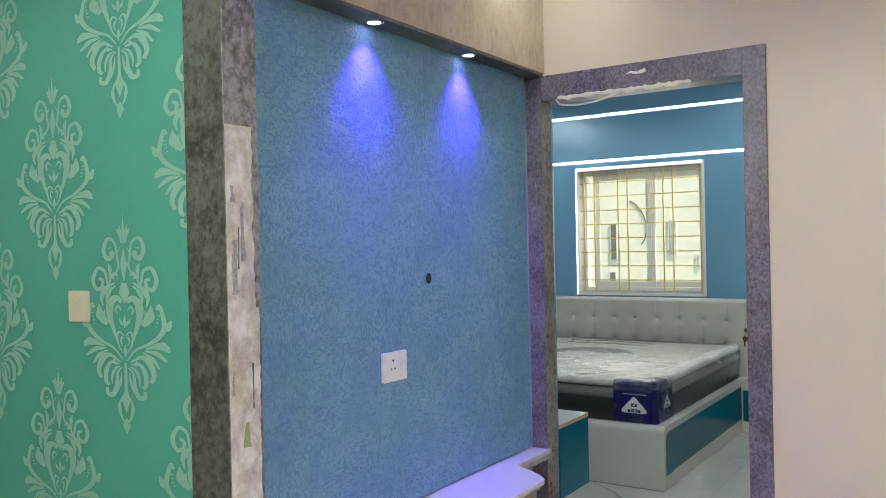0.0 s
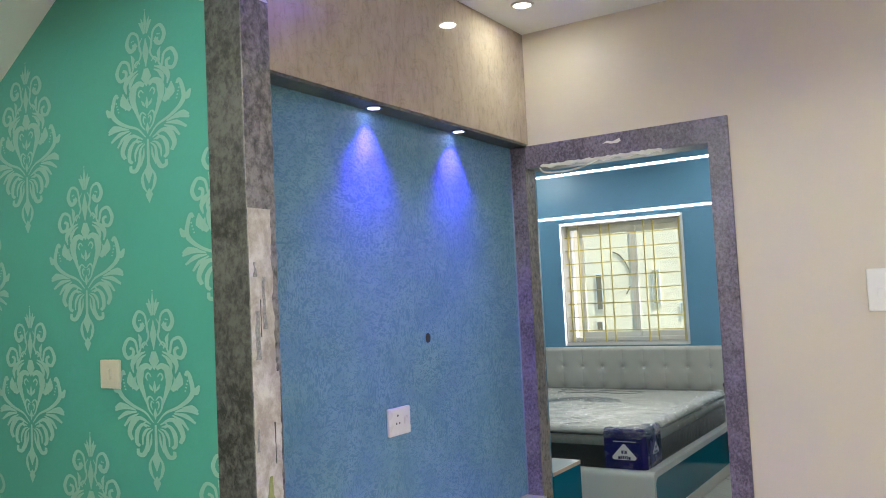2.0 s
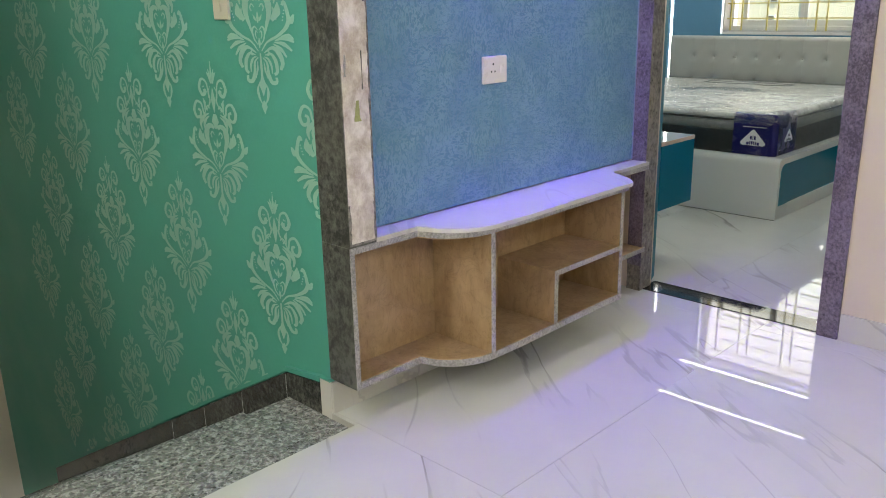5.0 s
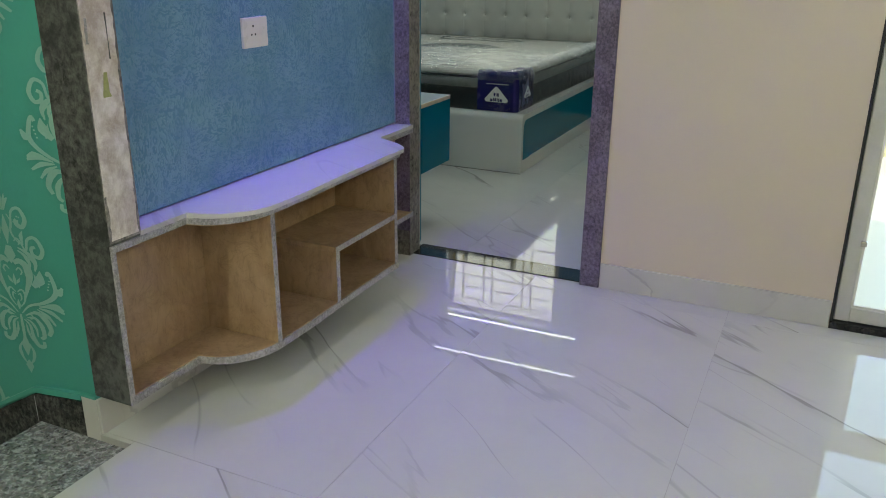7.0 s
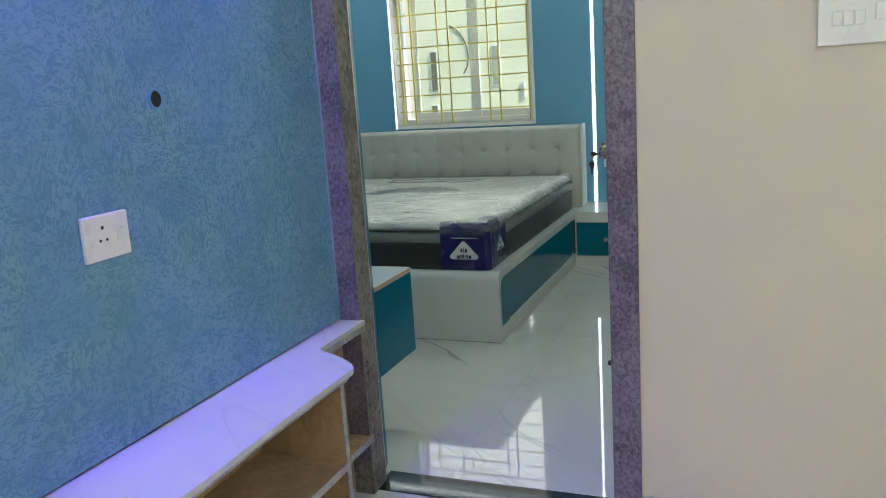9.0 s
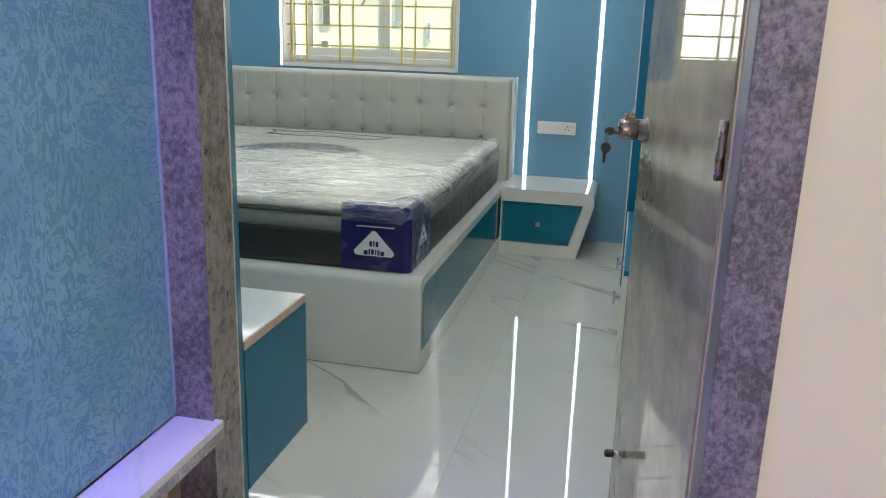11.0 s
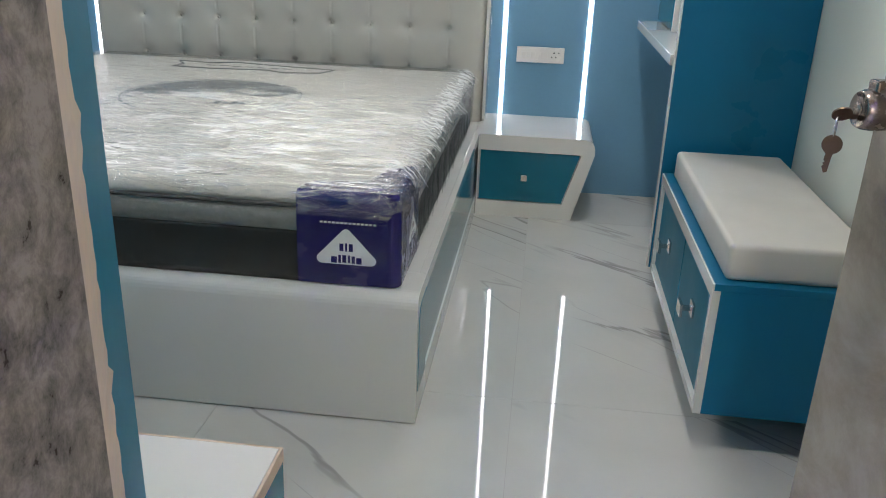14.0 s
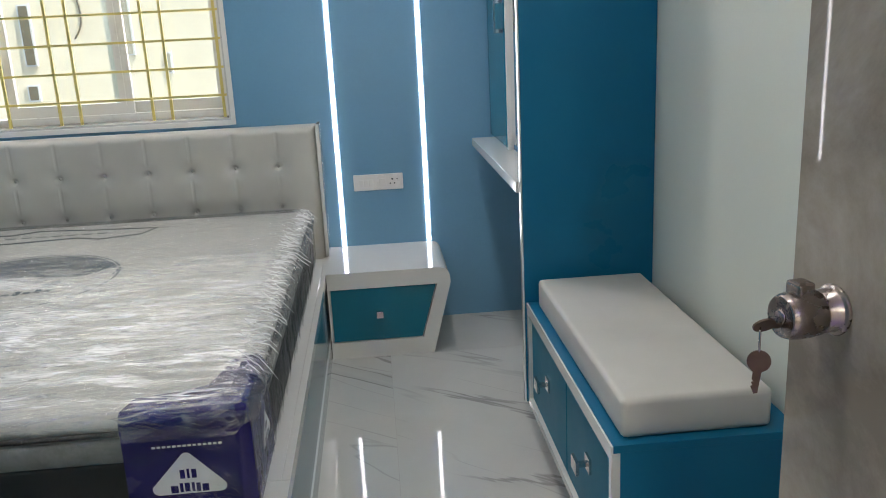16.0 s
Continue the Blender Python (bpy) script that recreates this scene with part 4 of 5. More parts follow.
block("end_shelf", (X_TV + 0.022, X_FRONT - 0.004, 2.825, Y_DOOR - 0.013, 0.195, 0.212), SUEDE, unit)
block("end_shelf_edge", (X_FRONT - 0.004, X_FRONT, 2.83, Y_DOOR - 0.0135, 0.193, 0.213), EDGE, unit)


# ---- switches and sockets ----
def wall_plate(name, m, w, h, label, category, keys, material=SWITCH):
    """A moulded plate on a wall: x across, z up, front towards -y. keys: (x, z, width, height) of its rockers."""
    ob = thing(name, m.translation, label, category)
    bm = box(bmesh.new(), -w / 2, w / 2, -0.011, 0.0, -h / 2, h / 2, 0.003)
    bmesh.ops.transform(bm, matrix=m, verts=bm.verts)
    part("plate", bm, material, ob)
    for kx, kz, kw, kh in keys:
        bm = box(bmesh.new(), kx - kw / 2, kx + kw / 2, -0.0145, -0.0108, kz - kh / 2, kz + kh / 2, 0.0012)
        bmesh.ops.transform(bm, matrix=m @ Matrix.Rotation(radians(3), 4, "X"), verts=bm.verts)
        part("rocker", bm, material, ob)
    return ob


def holes(ob, m, spots):
    for hx, hz, r in spots:
        bm = lathe(bmesh.new(), [(r, 0.0108), (r, 0.0114)], m @ Matrix.Translation((hx, 0, hz)) @ Matrix.Rotation(radians(90), 4, "X"), 12)
        part("pin_hole", bm, SLOT, ob)


wall_plate("light_switch", Matrix.Translation((-2.216, Y_GREEN, 1.30)), 0.088, 0.086, "square cream light switch on the green wall", "switch", [(0, 0, 0.013, 0.034)], AGED_SWITCH)
east_face = Matrix.Rotation(radians(90), 4, "Z")
m = Matrix.Translation((X_BLUE, 2.317, 1.066)) @ east_face
socket = wall_plate("power_socket", m, 0.125, 0.094, "white power socket with switch on the blue panel", "socket", [(0.034, 0.002, 0.018, 0.026)])
holes(socket, m, [(-0.012, 0.02, 0.004), (-0.021, -0.006, 0.0035), (-0.003, -0.006, 0.0035)])
m = Matrix.Translation((-0.172, Y_DOOR, 1.435))
board = wall_plate("switch_board", m, 0.30, 0.15, "large white switch board on the cream wall", "switch", [(-0.108, -0.012, 0.022, 0.034), (-0.083, -0.012, 0.022, 0.034), (-0.058, -0.012, 0.022, 0.034), (-0.013, 0.0, 0.026, 0.04), (0.02, 0.0, 0.026, 0.04), (0.10, 0.0, 0.05, 0.05)])
m = Matrix.Translation((-1.4375, Y_FAR, 0.682))
board2 = wall_plate("switch_board", m, 0.23, 0.075, "white switch and socket board on the blue wall", "switch", [(-0.078, 0, 0.018, 0.03), (-0.056, 0, 0.018, 0.03), (-0.034, 0, 0.018, 0.03), (0.02, 0, 0.03, 0.036)])
holes(board2, m, [(0.065, 0.012, 0.004), (0.055, -0.008, 0.0035), (0.075, -0.008, 0.0035), (0.088, 0.012, 0.003)])
m = Matrix.Translation((-3.86, Y_FAR, 0.665))
wall_plate("switch_board", m, 0.10, 0.08, "small white socket plate on the blue wall", "switch", [(-0.02, 0, 0.018, 0.03), (0.01, 0, 0.018, 0.03)])

# conduit end in the blue panel
pipe = thing("cable_conduit", (X_BLUE, 2.526, 1.337), "open plastic conduit end set in the blue panel", "conduit")
at = Matrix.Translation((X_BLUE, 2.526, 1.337)) @ Matrix.Rotation(radians(90), 4, "Y")
bm = lathe(bmesh.new(), [(0.0235, 0.0), (0.0235, 0.004), (0.0187, 0.004), (0.0187, 0.0005)], at)
part("pipe_end", bm, ROOM_BLUE, pipe, "", True)
part("bore", lathe(bmesh.new(), [(0.0185, 0.0), (0.0185, 0.0012)], at), SLOT, pipe, "dark bore")

# ---- bedroom: light strips on the far wall ----


def led(name, dims, label, material=LED_WHITE):
    return tagged(block(name, dims, material), label, "light strip", "wall light strips")


LEDW = 0.009
YL0, YL1 = Y_FAR - 0.004, Y_FAR
for x, z0, z1 in ((-1.617, 0.385, 2.166), (-1.215, 0.385, 2.571), (-3.697, 0.385, 2.166), (-4.1, 0.385, 2.571)):
    led("led_strip", (x - LEDW, x + LEDW, YL0, YL1, z0, z1), "glowing white vertical LED line in the blue wall")
for z, x0, x1 in ((2.58, -4.109, -1.206), (2.175, -3.706, -1.608)):
    led("led_strip", (x0, x1, YL0, YL1, z - LEDW, z + LEDW), "glowing white horizontal LED line in the blue wall")

# ---- window ----
window = structure(new("window_1"), "white sliding window with yellow grille and LED-lit border", "window")
for dims in ((WX0 - 0.011, WX0, WZ0 - 0.02, WZ1 + 0.02), (WX1, WX1 + 0.02, WZ0 - 0.02, WZ1 + 0.02)):
    block("border", (dims[0], dims[1], Y_FAR - 0.006, Y_FAR, dims[2], dims[3]), LED_EDGE if dims[0] < -3 else UPVC, window)
block("border", (WX0, WX1, Y_FAR - 0.006, Y_FAR, WZ1, WZ1 + 0.02), LED_EDGE, window)
block("border", (WX0, WX1, Y_FAR - 0.006, Y_FAR, WZ0 - 0.022, WZ0), UPVC, window)
block("reveal", (WX0, WX0 + 0.008, Y_FAR, Y_FAR + 0.2, WZ0, WZ1), SHELF_TOP, window)
block("reveal", (WX1 - 0.008, WX1, Y_FAR, Y_FAR + 0.2, WZ0, WZ1), SHELF_TOP, window)
block("reveal", (WX0 + 0.008, WX1 - 0.008, Y_FAR, Y_FAR + 0.2, WZ1 - 0.008, WZ1), SHELF_TOP, window)
block("window_sill", (WX0 + 0.008, WX1 - 0.008, Y_FAR, Y_FAR + 0.2, WZ0, WZ0 + 0.01), SHELF_TOP, window)
# outer frame and two sashes
FW = 0.035
fy0, fy1 = Y_FAR + 0.12, Y_FAR + 0.19
ix0, ix1, iz0, iz1 = WX0 + 0.008, WX1 - 0.008, WZ0 + 0.01, WZ1 - 0.008
block("window_frame", (ix0, ix0 + FW, fy0, fy1, iz0, iz1), UPVC, window, 0.003)
block("window_frame", (ix1 - FW, ix1, fy0, fy1, iz0, iz1), UPVC, window, 0.003)
block("window_frame", (ix0 + FW, ix1 - FW, fy0, fy1, iz0, iz0 + FW), UPVC, window, 0.003)
block("window_frame", (ix0 + FW, ix1 - FW, fy0, fy1, iz1 - FW, iz1), UPVC, window, 0.003)


def sash(x0, x1, y0, y1):
    s = 0.05
    z0, z1 = iz0 + FW, iz1 - FW
    body = boxes("sash", [(x0, x0 + s, y0, y1, z0, z1), (x1 - s, x1, y0, y1, z0, z1), (x0 + s, x1 - s, y0, y1, z0, z0 + s), (x0 + s, x1 - s, y0, y1, z1 - s, z1)], UPVC, window)
    glass = block("pane", (x0 + s, x1 - s, (y0 + y1) / 2 - 0.002, (y0 + y1) / 2 + 0.002, z0 + s, z1 - s), GLASS, window)
    glass.visible_shadow = False
    return body


sash(-3.095, -2.53, fy0 + 0.006, fy0 + 0.03)
sash(-2.62, -2.10, fy0 + 0.038, fy0 + 0.062)
block("gasket", (-2.588, -2.560, fy0 + 0.002, fy0 + 0.0055, iz0 + 0.07, iz1 - 0.07), UPVC, window)
# grille of yellow bars
grille = thing("window_grille", (-2.64, Y_FAR + 0.07, WZ0 + 0.01), "yellow-gold painted square-bar window grille", "grille")
GY = Y_FAR + 0.07
for x in (-3.165, -3.065, -2.842, -2.753, -2.433, -2.349, -2.115):
    block("bar", (x - 0.006, x + 0.006, GY - 0.005, GY + 0.005, WZ0 + 0.01, WZ1 - 0.008), GOLD, grille)
for k in range(9):
    z = 1.115 + 0.1245 * k - (0.02 if k == 8 else 0)
    if z < WZ1 - 0.02:
        block("crossbar", (WX0 + 0.008, WX1 - 0.008, GY - 0.0115, GY - 0.0052, z - 0.005, z + 0.005), GOLD, grille)

# ---- bed ----
BX0, BX1, BY0, BY1, BZ = -3.64, -1.686, 4.86, 6.90, 0.372
bed = thing("bed", ((BX0 + BX1) / 2, 5.9, 0.0), "low white gloss double bed with teal side panels", "bed")


def rounded(points_in, radius, corner_ids, steps=6):
    """Round the chosen corners of an outline."""
    out = []
    n = len(points_in)
    for i, p in enumerate(points_in):
        if i not in corner_ids:
            out.append(p)
            continue
        p, a, b = Vector(p), Vector(points_in[i - 1]), Vector(points_in[(i + 1) % n])
        u, v = (a - p).normalized(), (b - p).normalized()
        for k in range(steps + 1):
            t = k / steps
            q = (p + u * radius) * (1 - t) ** 2 + p * 2 * t * (1 - t) + (p + v * radius) * t ** 2
            out.append((q.x, q.y))
    return out


# footboard with a softly rolled top edge
foot = rounded([(BY0, 0.004), (BY0, BZ), (BY0 + 0.16, BZ), (BY0 + 0.16, 0.004)], 0.045, (1,), 8)
# thin charcoal strip set in as the contact shadow under the bed
block("plinth", (BX0 + 0.006, BX1 - 0.006, BY0 + 0.006, BY1, 0.0, 0.004), MATTRESS_SIDE, bed)
part("footboard", prism(bmesh.new(), foot, "x", BX0, BX1), GLOSS_WHITE, bed)
# platform, side rails with an inset panel
block("platform", (BX0 + 0.02, BX1 - 0.02, BY0 + 0.162, BY1, BZ - 0.03, BZ), GLOSS_WHITE, bed, 0.002)


def side_outline(y0, y1, z0, z1, r):
    return rounded([(y0, z0), (y0, z1), (y1, z1), (y1, z0)], r, (1,), 8)


for side, (xa, xb) in (("side_rail", (BX1 - 0.0195, BX1)), ("side_rail", (BX0, BX0 + 0.0195))):
    bm = bmesh.new()
    box(bm, xa, xb, BY0 + 0.162, BY1, 0.004, 0.085)
    box(bm, xa, xb, BY0 + 0.162, BY1, 0.335, BZ)
    rail = part(side, bm, GLOSS_WHITE, bed)
    inner = (xa, xb - 0.006) if xb > -2 else (xa + 0.006, xb)
    block("side_inset", (*inner, BY0 + 0.162, BY1, 0.085, 0.335), TEAL, bed, 0, "teal gloss inset panel")
# the inset's rounded end laid on the footboard's side
bm = prism(bmesh.new(), rounded([(BY0 + 0.03, 0.085), (BY0 + 0.03, 0.335), (BY0 + 0.1615, 0.335), (BY0 + 0.1615, 0.085)], 0.06, (1,), 8), "x", BX1, BX1 + 0.0015)
part("side_inset", bm, TEAL, bed, "teal gloss inset panel")


# headboard, button-tufted
HX0, HX1, HZ0, HZ1, HY = -3.644, -1.700, 0.36, 0.972, 6.985
BUTTONS = [(-1.878 - 0.1903 * k, z) for k in range(9) for z in (0.797, 0.612)]


def tuft(x, z):
    d = 0.0
    for bx, bz in BUTTONS:
        r2 = (x - bx) ** 2 + (z - bz) ** 2
        if r2 < 0.01:
            d = max(d, 0.030 * math.exp(-r2 / 0.00028), 0.013 * math.exp(-r2 / 0.0016))
    k = round((-1.878 - x) / 0.1903)
    if 0 <= k <= 8:
        dx = abs(x - (-1.878 - 0.1903 * k))
        d = max(d, 0.0075 * math.exp(-dx * dx / 0.000018), 0.003 * math.exp(-dx * dx / 0.0006))
    edge = min(x - HX0, HX1 - x, HZ1 - z)
    if edge < 0.035:
        d = max(d, 0.035 * (1 - math.sqrt(max(0.0, 1 - (1 - edge / 0.035) ** 2))))
    return d


bm = bmesh.new()
NX, NZ = 330, 96
rows = []
for j in range(NZ + 1):
    z = HZ0 + (HZ1 - HZ0) * j / NZ
    rows.append([bm.verts.new((HX0 + (HX1 - HX0) * i / NX, HY + tuft(HX0 + (HX1 - HX0) * i / NX, z), z)) for i in range(NX + 1)])
for j in range(NZ):
    for i in range(NX):
        bm.faces.new([rows[j][i], rows[j][i + 1], rows[j + 1][i + 1], rows[j + 1][i]])
headboard = part("headboard", bm, LEATHER, bed, "grey-white button-tufted leatherette headboard", True)
block("headboard_back", (HX0, HX1, HY + 0.036, Y_FAR - 0.007, HZ0, HZ1 - 0.002), LEATHER, headboard)
block("headboard_edge", (HX1 + 0.001, HX1 + 0.017, HY - 0.02, Y_FAR - 0.007, 0.374, HZ1 + 0.006), GLOSS_WHITE, headboard, 0.003)
block("headboard_base", (HX0, HX1 + 0.014, BY1 + 0.002, Y_FAR - 0.007, 0.0, 0.358), GLOSS_WHITE, bed)
for bx, bz in BUTTONS:
    part("button", lathe(bmesh.new(), [(0.010, 0.0), (0.008, 0.004), (0.003, 0.006)], Matrix.Translation((bx, HY + 0.029, bz)) @ Matrix.Rotation(radians(90), 4, "X"), 10), LEATHER, headboard, smooth=True)

# ---- mattress in its polythene ----
MX0, MX1, MY0, MY1, MZ0, MZ1 = -3.585, -1.742, 4.902, 6.875, 0.374, 0.618
mattress = thing("mattress", ((MX0 + MX1) / 2, 5.9, MZ0), "new double mattress still wrapped in clear creased polythene", "mattress")


def soft_ring(x0, x1, y0, y1, r, per=8, along=40):
    """Rounded rectangle outline, evenly cut."""
    pts = []
    corners = ((x1 - r, y0 + r, -90), (x1 - r, y1 - r, 0), (x0 + r, y1 - r, 90), (x0 + r, y0 + r, 180))
    for i, (cx, cy, a0) in enumerate(corners):
        arc = [(cx + r * math.cos(radians(a0 + 90 * k / per)), cy + r * math.sin(radians(a0 + 90 * k / per))) for k in range(per + 1)]
        pts += arc
        nx, ny, na = corners[(i + 1) % 4]
        b = (nx + r * math.cos(radians(na)), ny + r * math.sin(radians(na)))
        a = arc[-1]
        pts += [(a[0] + (b[0] - a[0]) * k / along, a[1] + (b[1] - a[1]) * k / along) for k in range(1, along)]
    return pts


def loft(levels, seed=0.0, amp=0.0, cap=True, freq=14.0, along=40):
    """Stack outlines (inset, height) of the mattress's plan; amp: crumpling."""
    bm = bmesh.new()
    rings = []
    for inset, z, r in levels:
        ring = []
        for x, y in soft_ring(MX0 + inset, MX1 - inset, MY0 + inset, MY1 - inset, r, 8, along):
            p = Vector((x, y, z))
            if amp:
                d = noise.noise(Vector((x * freq, y * freq, z * 5 + seed))) + 0.6 * noise.noise(Vector((x * freq * 2.7, y * freq * 2.7, z * 9 + seed)))
                out = Vector((x - (MX0 + MX1) / 2, y - (MY0 + MY1) / 2, 0)).normalized()
                tight = 1.25 if x > MX1 - 0.05 and y > MY0 + 0.05 else 0.22
                p += (out * d * amp + Vector((0, 0, d * amp * 0.4))) * tight
            ring.append(bm.verts.new(p))
        rings.append(ring)
    n = len(rings[0])
    for a, b in zip(rings, rings[1:]):
        for k in range(n):
            bm.faces.new([a[k], a[(k + 1) % n], b[(k + 1) % n], b[k]])
    if cap:
        bm.faces.new(rings[-1])
        bm.faces.new(rings[0][::-1])
    return bm


part("side_band", loft([(0.004, MZ0, 0.05), (0.0, MZ0 + 0.02, 0.05), (0.0, MZ0 + 0.13, 0.05), (0.004, MZ0 + 0.138, 0.05)]), MATTRESS_SIDE, mattress, "charcoal fabric side band", True)
part("grey_band", loft([(0.004, MZ0 + 0.138, 0.05), (0.0, MZ0 + 0.143, 0.05), (0.0, MZ0 + 0.19, 0.05), (0.006, MZ0 + 0.197, 0.05)]), MATTRESS_BAND, mattress, "grey mesh side band", True)
part("piping", loft([(0.006, MZ0 + 0.197, 0.05), (-0.002, MZ0 + 0.2, 0.05), (-0.002, MZ0 + 0.207, 0.05), (0.006, MZ0 + 0.21, 0.05)]), MATTRESS_SIDE, mattress, "black piping", True)
part("top_panel", loft([(0.006, MZ0 + 0.21, 0.05), (0.006, MZ0 + 0.222, 0.05), (0.014, MZ1 - 0.006, 0.05), (0.034, MZ1 - 0.001, 0.06), (0.06, MZ1, 0.07)]), MATTRESS_TOP, mattress, "white knitted top", True)

# printed oval and label outline on the top
oval_at = Matrix.Translation((-2.66, 6.0, MZ1)) @ Matrix.Rotation(radians(27), 4, "Z")


def flat_ring(rx, ry, wide, steps=72, wave=0.0):
    bm = bmesh.new()
    a, b = [], []
    for k in range(steps):
        t = 2 * math.pi * k / steps
        w = 1 + wave * math.sin(5 * t)
        a.append(bm.verts.new(oval_at @ Vector((rx * math.cos(t) * w, ry * math.sin(t) * w, 0.0012))))
        b.append(bm.verts.new(oval_at @ Vector(((rx - wide) * math.cos(t) * w, (ry - wide) * math.sin(t) * w, 0.0012))))
    for k in range(steps):
        bm.faces.new([a[k], a[(k + 1) % steps], b[(k + 1) % steps], b[k]])
    return bm


part("printed_oval", flat_ring(0.338, 0.338, 0.008), PRINT_GREY, mattress, "grey printed oval outline")
bm = bmesh.new()
strip = []
for k in range(41):
    t = radians(-25 + 200 * k / 40)
    far = oval_at @ Vector((0.325 * math.cos(t), 0.315 * math.sin(t), 0.0012))
    near = oval_at @ Vector((0.318 * math.cos(t), min(0.30 * math.sin(t), 0.02 + 0.035 * math.sin(5 * t) - 0.10 * math.cos(t)), 0.0012))
    strip.append((bm.verts.new(far), bm.verts.new(near)))
for a, b in zip(strip, strip[1:]):
    bm.faces.new([a[0], b[0], b[1], a[1]])
part("printed_landscape", bm, PRINT_GREY, mattress, "grey printed picture inside the oval")
outline = [(-3.12, 6.74), (-2.95, 6.72), (-2.85, 6.77), (-2.62, 6.73), (-2.36, 6.70), (-2.40, 6.60), (-2.55, 6.555), (-2.65, 6.60), (-2.90, 6.57), (-3.08, 6.58), (-3.06, 6.66), (-3.12, 6.74)]
part("printed_scroll", tube(bmesh.new(), [(x, y, MZ1 + 0.001) for x, y in outline], 0.0032, 5), PRINT_GREY, mattress, "grey printed ribbon outline")
boxes("printed_line", [(-2.95 + 0.06 * k, -2.91 + 0.06 * k, 6.655, 6.668, MZ1 + 0.0005, MZ1 + 0.0015) for k in range(7)], PRINT_GREY, mattress)
boxes("printed_line", [(-2.63 + 0.03 * k, -2.61 + 0.03 * k, 5.84 + 0.006 * k, 5.86 + 0.006 * k + 0.02 * (k % 2), MZ1 + 0.0005, MZ1 + 0.0015) for k in range(5)], PRINT_GREY, mattress)

# corner card
bm = bmesh.new()
cl = [(-2.006, MY0 - 0.003)] + [(x, y) for x, y in soft_ring(MX0 - 0.003, MX1 + 0.003, MY0 - 0.003, MY1, 0.03, 8, 30) if x > MX1 - 0.031 and y < MY0 + 0.031][:9] + [(MX1 + 0.003, 5.19)]
lv = [(MZ0 + 0.002, 0.0), (MZ0 + 0.225, 0.0), (MZ0 + 0.24, 0.008), (MZ1 + 0.003, 0.02)]
grid = []
for z, inn in lv:
    ring = []
    for i, (x, y) in enumerate(cl):
        s = i / (len(cl) - 1)
        ring.append(bm.verts.new((x - inn * s, y + inn * (1 - s), z)))
    grid.append(ring)
for a, b in zip(grid, grid[1:]):
    for k in range(len(cl) - 1):
        bm.faces.new([a[k], a[k + 1], b[k + 1], b[k]])
# folded-over flap on the top
flap = [bm.verts.new((x, y, MZ1 + 0.0045)) for x, y in ((-1.99, MY0 + 0.075), (-1.90, MY0 + 0.095), (MX1 - 0.10, MY0 + 0.12), (MX1 - 0.065, 5.16))]
topring = grid[-1]
fan = bm.faces.new(topring + flap[::-1])
bmesh.ops.triangulate(bm, faces=[fan])
card = part("corner_label", bm, LABEL_BLUE, mattress, "dark blue card wrapped round the corner")


def triangle_badge(scale, cut=0.16):
    """Rounded triangle, point up, unit size."""
    pts = []
    for ang, r in ((90, 0.62), (210, 0.60), (330, 0.60)):
        c = Vector((r * math.cos(radians(ang)) * 1.42, r * math.sin(radians(ang)) * 0.86))
        for k in range(7):
            a = radians(ang - 60 + 120 * k / 6)
            pts.append((scale * (c.x + cut * math.cos(a)), scale * (c.y + cut * math.sin(a))))
    return pts


def badge(m, scale):
    bm = bmesh.new()
    bm.faces.new([bm.verts.new(m @ Vector((x, -0.0012, z))) for x, z in triangle_badge(scale)])
    part("badge", bm, LABEL_WHITE, card, "white rounded triangle badge")
    bm = bmesh.new()
    for bx0, bx1, bz0, bz1 in ((-0.46, -0.28, -0.38, -0.18), (-0.24, -0.16, -0.37, -0.12), (-0.12, 0.0, -0.36, -0.12), (0.05, 0.12, -0.36, -0.12), (0.16, 0.26, -0.37, -0.14), (0.30, 0.46, -0.38, -0.18), (-0.20, -0.08, 0.0, 0.24), (-0.03, 0.03, 0.0, 0.26), (0.08, 0.2, 0.0, 0.24)):
        bm.faces.new([bm.verts.new(m @ Vector((x * scale, -0.0018, z * scale))) for x, z in ((bx0, bz0), (bx1, bz0), (bx1, bz1), (bx0, bz1))])
    part("badge_marks", bm, LABEL_BLUE, card)


badge(Matrix.Translation((-1.878, MY0 - 0.0035, 0.468)), 0.086)
badge(Matrix.Translation((MX1 + 0.0035, 5.08, 0.478)) @ Matrix.Rotation(radians(90), 4, "Z"), 0.066)
boxes("small_print", [(-1.945 + 0.0105 * k, -1.938 + 0.0105 * k, MY0 - 0.0046, MY0 - 0.0034, 0.541, 0.5455) for k in range(14)], LABEL_WHITE, card, "line of tiny white print")

# polythene skin: flat sides and a crumpled top roll
skin_levels = [(-0.004, MZ0 + 0.004, 0.055), (-0.007, MZ0 + 0.05, 0.055), (-0.005, MZ0 + 0.10, 0.055), (-0.008, MZ0 + 0.15, 0.055), (-0.006, MZ0 + 0.185, 0.055)]
bm = loft(skin_levels, 3.0, 0.008, False, 44.0, 380)
wrap = part("polythene_side", bm, FILM_SIDE, mattress, "crumpled clear polythene", True)
roll_levels = [(-0.006, MZ0 + 0.185, 0.055), (-0.011, MZ0 + 0.20, 0.06), (-0.014, MZ0 + 0.215, 0.06), (-0.011, MZ1 - 0.014, 0.06), (-0.004, MZ1 - 0.002, 0.06), (0.010, MZ1 + 0.008, 0.065), (0.028, MZ1 + 0.012, 0.07), (0.048, MZ1 + 0.009, 0.08)]
roll = part("polythene_roll", loft(roll_levels, 7.0, 0.012, False, 38.0, 380), FILM_ROLL, mattress, "crumpled clear polythene along the top edge", True)
bm = bmesh.new()
